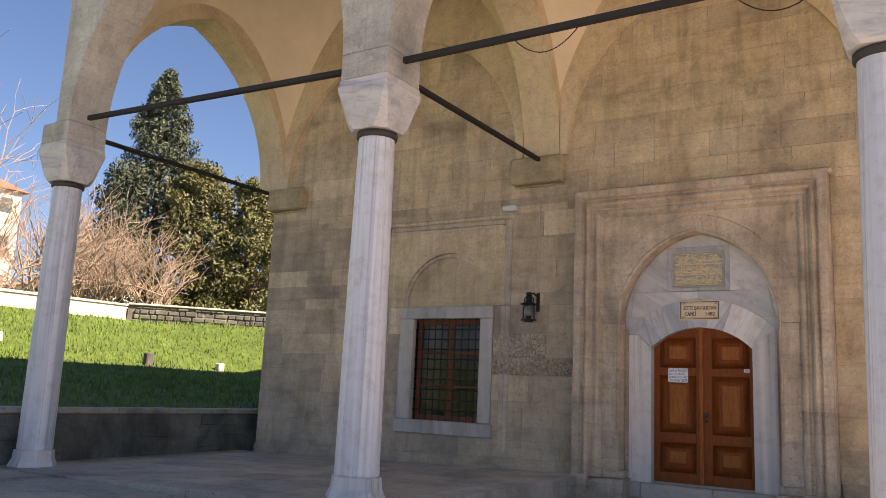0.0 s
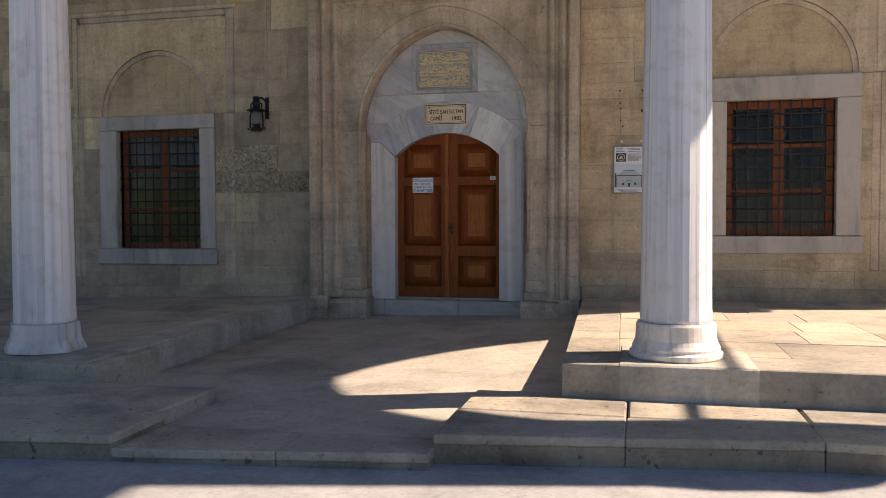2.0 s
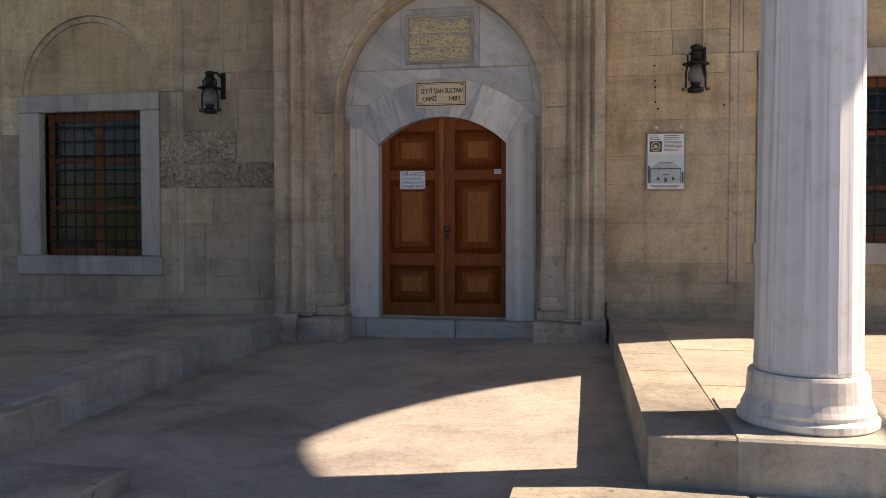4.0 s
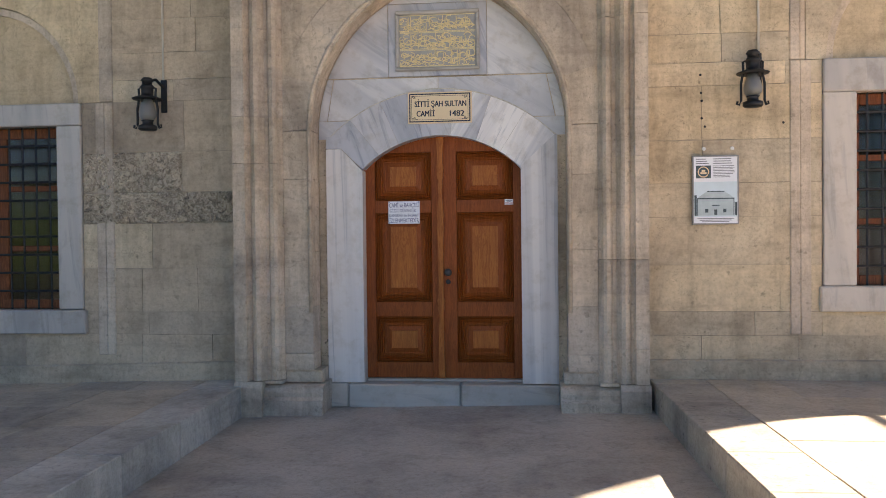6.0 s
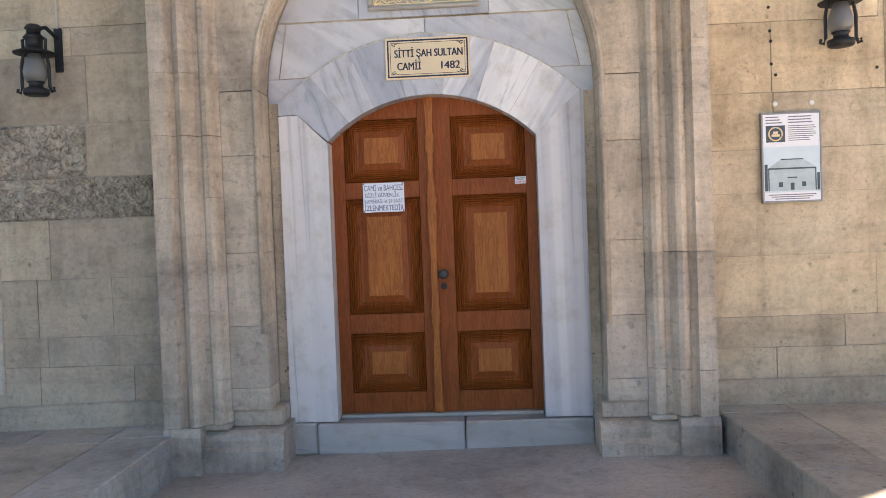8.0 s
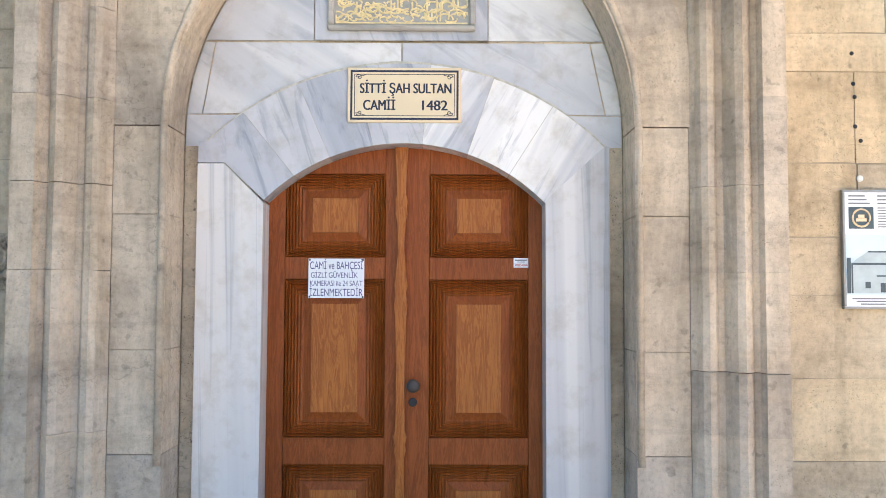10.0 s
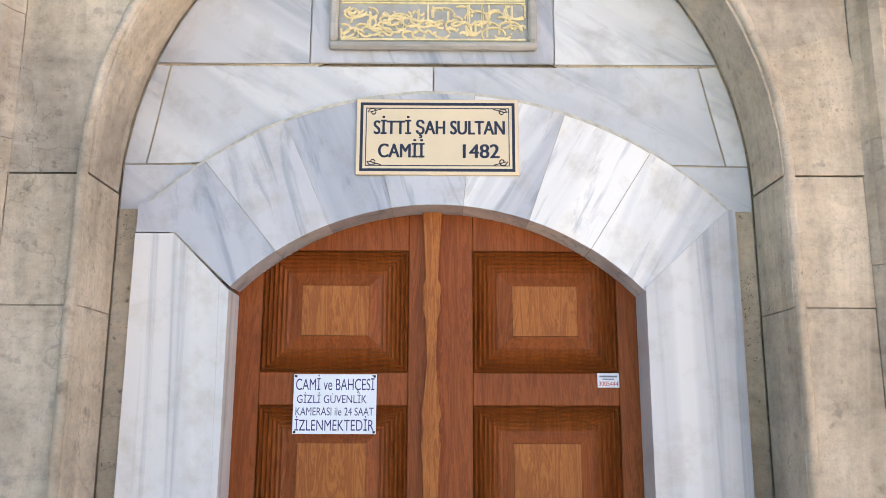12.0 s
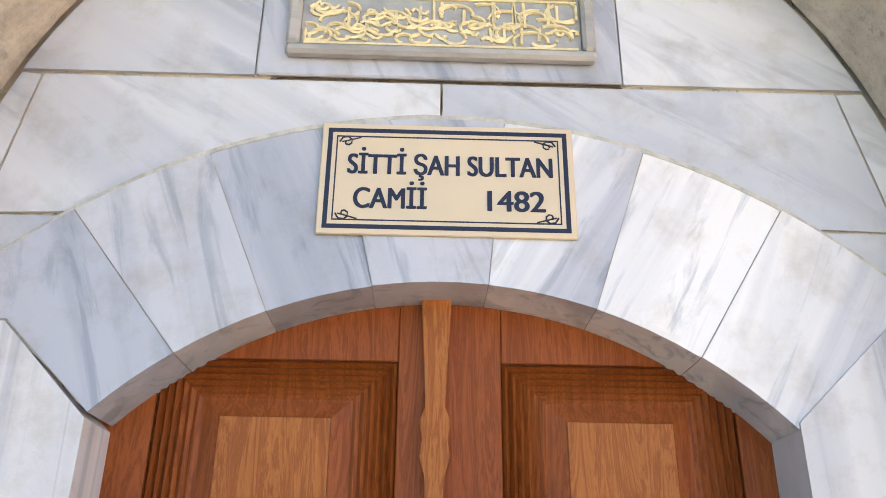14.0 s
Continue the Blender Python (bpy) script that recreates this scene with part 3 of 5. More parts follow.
def column(x, base_z, label, moulded):
    th = thing("column", (x, COL_Y, base_z), label, "column", group="portico columns")
    y = COL_Y
    if moulded:
        prof = [(0.302, 0), (0.314, 0.012), (0.314, 0.04), (0.303, 0.05), (0.294, 0.058), (0.298, 0.075), (0.285, 0.1), (0.274, 0.13), (0.268, 0.23), (0.26, 0.245)]
        part("column_base", lathe([(r, base_z + z) for r, z in prof], x, y, 48), JAMB, th, "turned marble base")
    else:
        b = lathe([(0.33, base_z), (0.325, base_z + 0.03), (0.285, base_z + 0.11), (0.275, base_z + 0.23)], x, y, 8)
        bmesh.ops.rotate(b, verts=b.verts, cent=(x, y, 0), matrix=Matrix.Rotation(math.pi / 8, 3, "Z"))
        part("column_base", b, JAMB, th, "eight-sided marble base")
    s0 = base_z + (0.247 if moulded else 0.232)
    part("shaft", lathe([(0.235, s0), (0.243, s0 + 0.02), (0.243, s0 + 0.05), (0.24, s0 + 0.1), (0.232, 1.8), (0.218, 3.2), (0.205, 4.15)], x, y, 20), SHAFT, th)
    part("collar", lathe([(0.215, 4.152), (0.232, 4.16), (0.232, 4.22), (0.215, 4.228)], x, y, 32), LEAD, th, "dark lead collar", True)
    # capital: a round foot turning square through facets
    bm = bmesh.new()
    rings = []
    for z, half, cut in ((4.23, 0.25, 0.42), (4.27, 0.275, 0.4), (4.32, 0.285, 0.3), (4.62, 0.335, 0.1), (4.66, 0.345, 0.06), (4.72, 0.35, 0.06), (4.74, 0.335, 0.05), (4.8, 0.335, 0.05)):
        c = half * cut
        pts = ((half, half - c), (half - c, half), (c - half, half), (-half, half - c), (-half, c - half), (c - half, -half), (half - c, -half), (half, c - half))
        rings.append([bm.verts.new((x + px, y + py, z)) for px, py in pts])
    for a, b in zip(rings, rings[1:]):
        for k in range(8):
            bm.faces.new((a[k], a[(k + 1) % 8], b[(k + 1) % 8], b[k]))
    bm.faces.new(rings[0][::-1])
    bm.faces.new(rings[-1])
    part("capital", bm, CAPITAL, th, "veined marble capital with cut facets")
    part("impost", box(x - 0.325, x + 0.325, y - 0.325, y + 0.325, 4.804, 5.118, 0.012), ARCH_STONE, th, "pale stone impost block")
    return th


column(COLS[0], left_floor(COLS[0], COL_Y), "pale grey veined marble column on the podium", False)
column(COLS[1], left_floor(COLS[1], COL_Y) + 0.006, "pale grey veined marble column beside the landing", False)
column(COLS[2], right_floor(0, COL_Y) + 0.006, "pale marble column with turned base, sunlit side", True)
column(COLS[3], right_floor(5.6, COL_Y), "pale marble column at the portico end", True)

# ---- iron tie rods ----
for a, b in BAYS:
    t = thing("tie_rod", (a, COL_Y, 5.05), "dark iron tie rod spanning an arch", "tie rod", group="iron tie rods")
    bar = box(a + 0.3, b - 0.3, COL_Y - 0.035, COL_Y + 0.035, 5.02, 5.09, 0.008)
    if a < -10:
        for v in bar.verts:
            v.co.z += 0.19 * (b - v.co.x) / (b - a)
    part("rod", bar, TIE_IRON, t)
for x in COLS:
    t = thing("tie_rod", (x, COL_Y, 5.05), "dark iron tie rod spanning an arch", "tie rod", group="iron tie rods")
    part("rod", box(x - 0.035, x + 0.035, COL_Y + 0.3, 11.8, 5.02 + 0.003, 5.087, 0.008), TIE_IRON, t)
for x0, x1, sag in ((-3.37, -2.62, 0.22), (-1.2, -0.33, 0.27)):
    bm = tube([(x0 + (x1 - x0) * k / 12, COL_Y - 0.03, 5.025 - sag * (1 - (k / 6 - 1) ** 2)) for k in range(13)], 0.006, 5)
    solid("cable", bm, TIE_IRON, "thin black cable sagging from a tie rod", "cable", at=(x0, COL_Y, 5.0), group="tie rod cables")

# ---- portal ----
PX0, PX1, PTOP = -4.37, -0.95, 4.40
PANEL = 11.74
PROFILE = [(0.0, 0.2), (0.0, 0.13), (0.105, 0.13), (0.115, 0.095), (0.135, 0.08), (0.155, 0.1), (0.185, 0.115), (0.215, 0.1), (0.235, 0.07), (0.25, 0.045), (0.275, 0.04), (0.295, 0.06), (0.325, 0.065), (0.35, 0.05), (0.365, 0.02), (0.385, 0.0), (0.385, -0.2)]
PROFILE = [(u, v * 1.25 if abs(v) != 0.2 else v) for u, v in PROFILE]
portal = thing("portal", (DOOR_X, 11.8, 0.1), "carved limestone portal with stepped moulded frame", "portal", kind="structure")


def frame_piece(side, z0, z1, mitre):
    bm = bmesh.new()
    rows = []
    for u, v in PROFILE:
        x = PX0 + u if side < 0 else PX1 - u
        y = PANEL - v if v != 0.2 else 11.99
        y = 11.99 if v == -0.2 else y
        rows.append((bm.verts.new((x, y, z0)), bm.verts.new((x, y, PTOP - u if mitre else z1))))
    for a, b in zip(rows, rows[1:]):
        bm.faces.new((a[0], b[0], b[1], a[1]))
    bm.faces.new([r[0] for r in rows])
    bm.faces.new([r[1] for r in rows][::-1])
    return bm


heights = (0.335, 0.62, 1.06, 1.34, 1.78, 2.17, 2.56, 2.98, 3.3, 3.72)
for side in (-1, 1):
    for k, (a, b) in enumerate(zip(heights, heights[1:] + (PTOP,))):
        part("moulded_stone", frame_piece(side, a, b - random.choice((0.001, 0.002, 0.0035)), k == len(heights) - 1), CARVED, portal)
    x0, x1 = (PX0 - 0.012, PX0 + 0.40) if side < 0 else (PX1 - 0.40, PX1 + 0.012)
    cap = [(11.99, 0.0), (PANEL - 0.165, 0.0), (PANEL - 0.165, 0.28), (PANEL - 0.15, 0.33), (11.99, 0.33)]
    a, b = (PX0 - 0.014, PX0 + 0.225) if side < 0 else (PX1 - 0.225, PX1 + 0.014)
    part("plinth", prism(cap, a, b, "x"), CARVED, portal)
    base = [(11.985, 0.0), (PANEL - 0.125, 0.0), (PANEL - 0.125, 0.17), (PANEL - 0.095, 0.195), (PANEL - 0.1, 0.235), (PANEL - 0.085, 0.27), (PANEL - 0.045, 0.292), (11.985, 0.3)]
    a, b = (PX0 + 0.226, PX0 + 0.735) if side < 0 else (PX1 - 0.70, PX1 - 0.226)
    c, d = (PX0 + 0.227, PX0 + 0.386) if side < 0 else (PX1 - 0.386, PX1 - 0.227)
    part("plinth_neck", box(c, d, PANEL - 0.09, 11.985, 0.302, 0.333, 0.006), CARVED, portal)
    part("plinth_moulding", prism(base, a, b, "x"), CARVED, portal, "moulded plinth with a hollow under its top")
    a, b = (PX0 + 0.387, PX0 + 0.70) if side < 0 else (PX1 - 0.67, PX1 - 0.387)
    part("plinth_neck", prism([(11.985, 0.301), (PANEL + 0.03, 0.301), (PANEL + 0.03, 0.39), (PANEL + 0.018, 0.408), (11.985, 0.408)], a, b, "x"), CARVED, portal)
xcuts = (0.0, 0.3, 0.62, 1.0)
for fa, fb in zip(xcuts, xcuts[1:]):
    bm = bmesh.new()
    rows = []
    for u, v in PROFILE:
        y = 11.99 if v in (0.2, -0.2) else PANEL - v
        l, r = PX0 + u, PX1 - u
        xa = l if fa == 0 else PX0 + (PX1 - PX0) * fa + 0.002
        xb = r if fb == 1 else PX0 + (PX1 - PX0) * fb - 0.002
        rows.append((bm.verts.new((xa, y, PTOP - u)), bm.verts.new((xb, y, PTOP - u))))
    for a, b in zip(rows, rows[1:]):
        bm.faces.new((a[0], b[0], b[1], a[1]))
    bm.faces.new([r[0] for r in rows])
    bm.faces.new([r[1] for r in rows][::-1])
    part("moulded_stone", bm, CARVED, portal)
part("cornice", box(PX0 - 0.05, PX1 + 0.05, 11.78, 11.99, PTOP + 0.004, PTOP + 0.09, 0.03), CARVED, portal, "thin stained drip moulding")

# inner panel with the pointed arch, built of voussoirs and courses
AW, AZ, AH = 1.075, 2.45, 1.28
IN0, IN1, INT = PX0 + 0.387, PX1 - 0.387, PTOP - 0.387
part("inner_panel", arched_slab(IN0, IN1, 2.448, INT, DOOR_X, AW + 0.3, AZ + 0.003, AH + 0.24, PANEL + 0.004, 11.98), CARVED, portal)
outer = arch(DOOR_X, AW + 0.3, AZ + 0.003, AH + 0.24, 14)
inner = arch(DOOR_X, AW, AZ + 0.003, AH, 14)
bounds = (0, 3, 6, 9, 12, 16, 19, 22, 25, 28)
for a, b in zip(bounds, bounds[1:]):
    pts = outer[a:b + 1] + inner[a:b + 1][::-1]
    part("voussoir", prism(pts, PANEL + random.uniform(-0.004, 0.002), 11.979), CARVED, portal)
for side in (-1, 1):
    x0, x1 = (IN0, DOOR_X - AW) if side < 0 else (DOOR_X + AW, IN1)
    zz = (0.41, 0.55, 0.95, 1.42, 2.04, 2.449)
    for a, b in zip(zz, zz[1:]):
        part("jamb_stone", box(x0, x1, PANEL + random.uniform(-0.004, 0.004), 11.985, a, b - 0.002, 0.002), CARVED, portal)
bead = [(DOOR_X - AW - 0.02, PANEL + 0.0, 0.9)] + [(a - 0.02 if a < DOOR_X else a + 0.02, PANEL + 0.0, z + 0.02) for a, z in inner] + [(DOOR_X + AW + 0.02, PANEL + 0.0, 0.9)]
part("arch_bead", tube(bead, 0.018, 8), CARVED, portal, "thin carved roll along the arch", True)

# ---- marble doorway ----
FACE = 12.005
doorway = thing("door_surround", (DOOR_X, FACE, 0.1), "streaked grey and white marble door surround", "door surround", kind="structure")
part("backing", arched_slab(DOOR_X - AW, DOOR_X + AW, 0.12, 3.9, DOOR_X, 0.75, 2.3, 0.5, 12.0, 12.015), ROUGH_STONE, doorway, "crumbling mortar behind the marble")
part("threshold", box(DOOR_X - 0.82, DOOR_X + 0.16, FACE - 0.075, 12.3, 0.05, 0.258, 0.012), SILL_GREY, doorway)
part("threshold", box(DOOR_X + 0.166, DOOR_X + 1.01, FACE - 0.075, 12.3, 0.05, 0.258, 0.012), SILL_GREY, doorway)
part("threshold", box(DOOR_X - 1.01, DOOR_X - 0.826, FACE - 0.06, 12.3, 0.05, 0.262, 0.012), SILL_GREY, doorway)
part("threshold", box(DOOR_X - 0.685, DOOR_X + 0.69, 12.07, 12.3, 0.259, 0.283, 0.006), SILL_GREY, doorway)
DEEP = 12.122
part("jamb", prism([(-3.665, 0.266), (-3.345, 0.266), (-3.343, 2.12), (-3.535, 2.31), (-3.665, 2.31)], FACE - 0.035, DEEP), JAMB, doorway, "pale marble jamb")
part("jamb", prism([(-1.965, 0.266), (-1.655, 0.266), (-1.655, 2.4), (-1.68, 2.4), (-1.967, 2.135)], FACE - 0.035, DEEP), JAMB, doorway, "pale marble jamb")
IR, IZ = 0.965, 1.45
OR, OZ = 1.375, 1.435


def low_arc(x, r, z):
    return z + math.sqrt(max(r * r - (x - DOOR_X) ** 2, 0))


IX = (-3.343, -3.196, -3.023, -2.811, -2.57, -2.348, -2.142, -1.967)
OX = (-3.665, -3.448, -3.181, -2.9, -2.53, -2.219, -1.929, -1.66)
MATS = (GREY_MARBLE, GREY_MARBLE, GREY_MARBLE, GREY_MARBLE, WHITE_MARBLE, WHITE_MARBLE, WHITE_MARBLE)
for k, mat in enumerate(MATS):
    xi = [IX[k] + 0.001 + (IX[k + 1] - IX[k] - 0.002) * j / 4 for j in range(5)]
    xo = [OX[k] + 0.001 + (OX[k + 1] - OX[k] - 0.002) * j / 4 for j in range(5)]
    pts = [(x, low_arc(x, IR, IZ)) for x in xi] + [(x, low_arc(x, OR, OZ)) for x in xo[::-1]]
    if k == 0:
        pts = pts[:-1] + [(-3.62, low_arc(-3.62, OR, OZ)), (-3.664, 2.42), (-3.664, 2.316), (-3.534, 2.316)]
    part("voussoir", prism(pts, FACE - 0.03 + 0.002 * (k % 3), DEEP), mat, doorway)
xs = [IX[0] + 0.004 + (IX[-1] - IX[0] - 0.008) * j / 24 for j in range(25)]
xo = [OX[0] + 0.02 + (OX[-1] - OX[0] - 0.04) * j / 24 for j in range(25)]
part("mortar", prism([(x, low_arc(x, IR + 0.003, IZ)) for x in xs] + [(x, low_arc(x, OR - 0.003, OZ)) for x in xo[::-1]], FACE - 0.0245, DEEP - 0.01), MORTAR, doorway, "pale mortar in the arch joints")
arc = [OX[0] + 0.006 + (OX[-1] - OX[0] - 0.012) * j / 40 for j in range(41)]
part("mortar", prism([(x, low_arc(x, OR, OZ) - 0.001) for x in arc] + [(x, low_arc(x, OR, OZ) + 0.011 + 0.004 * noise.noise((x * 9, 0.0, 0.0))) for x in arc[::-1]], FACE - 0.0275, 12.0), PALE_MORTAR, doorway, "pale mortar ridge above the arch")
SPLIT = 2.925
side_arc = [p for p in arch(DOOR_X, AW - 0.002, AZ + 0.003, AH - 0.002, 20)]
left_arc = [p for p in side_arc if p[0] < DOOR_X and p[1] <= SPLIT - 0.008]
right_arc = [p for p in side_arc if p[0] > DOOR_X and p[1] <= SPLIT - 0.008]


def edge_x(z, side):
    off = (AH * AH - AW * AW) / (2 * AW)
    r = AW + off
    return DOOR_X + side * (math.sqrt(max(r * r - (z - AZ) ** 2, 0)) - off - 0.003)


def top_curve(x0, x1, n=10):
    return [(x0 + (x1 - x0) * j / n, low_arc(x0 + (x1 - x0) * j / n, OR, OZ) + 0.005) for j in range(n + 1)]


# spandrels above the door arch
part("spandrel", prism([(-3.65, 2.56)] + top_curve(-3.45, -2.676) + [(-2.676, SPLIT - 0.008), (-3.59, SPLIT - 0.008)], FACE - 0.012, 12.0), SLAB_MARBLE, doorway)
part("spandrel", prism(top_curve(-2.67, -1.868) + [(-1.672, 2.56), (-1.747, SPLIT - 0.008), (-2.67, SPLIT - 0.008)], FACE - 0.012, 12.0), SLAB_MARBLE, doorway)
for side in (-1, 1):
    inner_x = -3.598 if side < 0 else -1.739
    low_x = -3.658 if side < 0 else -1.664
    zz = [2.56 + (SPLIT - 2.564) * j / 6 for j in range(7)]
    part("spandrel", prism([(edge_x(z, side), z) for z in zz] + [(inner_x, SPLIT - 0.008), (low_x, 2.56)], FACE - 0.01, 12.0), SLAB_MARBLE, doorway)
    zz = [2.40 + 0.156 * j / 4 for j in range(5)]
    lo = [(-3.456, 2.556), (-3.67, 2.40)] if side < 0 else [(-1.862, 2.556), (-1.655, 2.40)]
    part("spandrel", prism([(edge_x(max(z, AZ), side), z) for z in zz] + lo, FACE - 0.008, 12.0), SLAB_MARBLE, doorway)
# lunette slabs beside the inscription
for side, px in ((-1, -3.11), (1, -2.245)):
    top_z = AZ + math.sqrt(max((AW + (AH * AH - AW * AW) / (2 * AW)) ** 2 - (abs(px - DOOR_X) + (AH * AH - AW * AW) / (2 * AW)) ** 2, 0))
    zz = [SPLIT + 0.004 + (top_z - SPLIT - 0.01) * j / 12 for j in range(13)]
    part("lunette_slab", prism([(px, SPLIT + 0.004)] + [(edge_x(z, side), z) for z in zz] + [(px, zz[-1])], FACE - 0.014, 12.0), SLAB_MARBLE, doorway)
zt = 3.56
part("lunette_slab", prism([(-3.106, zt), (-2.249, zt)] + [p for p in side_arc[::-1] if -3.106 < p[0] < -2.249 and p[1] > zt], FACE - 0.014, 12.0), SLAB_MARBLE, doorway)
part("panel_slab", box(-3.106, -2.249, FACE - 0.018, 12.0, SPLIT + 0.004, zt - 0.004, 0.004), GREY_MARBLE, doorway)

# inscription
ins = thing("inscription_panel", (-2.68, FACE, 3.0), "marble inscription panel with gilded script in three rows", "inscription")
bm = box(-3.04, -2.31, FACE - 0.05, FACE - 0.019, 2.972, 3.0, 0.008)
box(-3.04, -2.31, FACE - 0.05, FACE - 0.019, 3.455, 3.49, 0.008, bm)
box(-3.04, -3.009, FACE - 0.05, FACE - 0.019, 3.001, 3.454, 0.008, bm)
box(-2.341, -2.31, FACE - 0.05, FACE - 0.019, 3.001, 3.454, 0.008, bm)
part("border", bm, SILL_GREY, ins)
part("field", box(-3.008, -2.342, FACE - 0.028, FACE - 0.019, 3.001, 3.454), FIELD_GREY, ins)
rng = random.Random(11)
for row in range(3):
    bm = bmesh.new()
    z0 = 3.012 + row * 0.149
    for lvl in (0.0, 0.139):
        box(-3.0, -2.35, FACE - 0.033, FACE - 0.027, z0 + lvl - 0.003, z0 + lvl + 0.003, bm=bm)
    for layer, (step, lo, hi) in enumerate(((0.024, 0.012, 0.06), (0.025, 0.06, 0.115), (0.034, 0.02, 0.11))):
        x = -2.992
        while x < -2.37:
            zc = z0 + rng.uniform(lo, hi)
            kind = rng.random()
            if kind < 0.22:
                h = rng.uniform(0.04, 0.09)
                pts = [(x + rng.uniform(-0.004, 0.004), zc - h / 2), (x, zc + h / 2)]
            elif kind < 0.85:
                r, a0, sw = rng.uniform(0.011, 0.03), rng.uniform(0, 6.28), rng.uniform(2.5, 4.6)
                pts = [(x + 1.5 * r * math.cos(a0 + sw * j / 9), zc + r * math.sin(a0 + sw * j / 9)) for j in range(10)]
            else:
                wv = rng.uniform(0.03, 0.07)
                pts = [(x + wv * j / 5, zc + 0.008 * math.sin(j * 1.3)) for j in range(6)]
            pts = [(min(max(px, -2.999), -2.351), min(max(pz, z0 + 0.006), z0 + 0.133)) for px, pz in pts]
            tube([(px, FACE - 0.031, pz) for px, pz in pts], 0.0046, 5, bm)
            x += step * rng.uniform(0.6, 1.1)
    part("gilded_relief", bm, GOLD, ins, "row of gilded relief script")

# name plate
sign = thing("name_plate", (DOOR_X, 11.96, 2.51), "brass-coloured name plate with dark lettering and double border", "sign")
SX0, SX1, SZ0, SZ1, SY = -2.936, -2.38, 2.515, 2.787, 11.967
part("plate", box(SX0, SX1, SY, SY + 0.0075, SZ0, SZ1, 0.002), BRASS, sign)


def border(inset, w, y):
    bm = bmesh.new()
    for a in ((SX0 + inset, SX1 - inset, SZ0 + inset, SZ0 + inset + w), (SX0 + inset, SX1 - inset, SZ1 - inset - w, SZ1 - inset), (SX0 + inset, SX0 + inset + w, SZ0 + inset + w, SZ1 - inset - w), (SX1 - inset - w, SX1 - inset, SZ0 + inset + w, SZ1 - inset - w)):
        box(a[0], a[1], y - 0.001, y + 0.001, a[2], a[3], bm=bm)
    return bm


part("border", border(0.013, 0.010, SY), NAVY, sign, "dark outer border")
part("inner_border", border(0.032, 0.003, SY), NAVY, sign)
for sx in (-1, 1):
    for sz in (-1, 1):
        cx, cz = (SX0 + SX1) / 2 + sx * ((SX1 - SX0) / 2 - 0.056), (SZ0 + SZ1) / 2 + sz * ((SZ1 - SZ0) / 2 - 0.048)
        pts = [(cx + sx * (0.017 - 0.014 * a / 8) * math.cos(a * 0.85), SY - 0.0005, cz + sz * (0.017 - 0.014 * a / 8) * math.sin(a * 0.85)) for a in range(9)]
        bm = tube(pts, 0.0022, 5)
        tube([(cx + sx * 0.012, SY - 0.0005, cz), (cx - sx * 0.03, SY - 0.0005, cz + sz * 0.012)], 0.0018, 5, bm)
        part("corner_scroll", bm, NAVY, sign)
for txt, size, lx, lz, wid in (("SİTTİ ŞAH SULTAN", 0.07, -2.652, 2.66, 0.446), ("CAMİİ", 0.07, -2.781, 2.577, 0.155), ("1482", 0.07, -2.509, 2.576, 0.122)):
    bm = lettering(txt, size, lx, lz, SY - 0.001, wid)
    for d in (-0.0018, 0.0018):
        join(bm, lettering(txt, size, lx + d, lz + 0.0004, SY - 0.0013 - d * 0.1, wid))
    part("lettering", bm, NAVY, sign)

# ---- the double door ----
door = thing("door_1", (DOOR_X, 12.2, 0.26), "closed two-leaf panelled door of orange-brown varnished wood", "door", kind="structure")
DY = 12.115


def ring(x0, x1, z0, z1, w, y0, y1, bm):
    pts = lambda i, y: [(x0 + i, y, z0 + i), (x1 - i, y, z0 + i), (x1 - i, y, z1 - i), (x0 + i, y, z1 - i)]
    a, m_, b = [bm.verts.new(p) for p in pts(0, y1)], [bm.verts.new(p) for p in pts(w * 0.5, y0)], [bm.verts.new(p) for p in pts(w, y1)]
    for p, q in ((a, m_), (m_, b)):
        for k in range(4):
            bm.faces.new((p[k], p[(k + 1) % 4], q[(k + 1) % 4], q[k]))


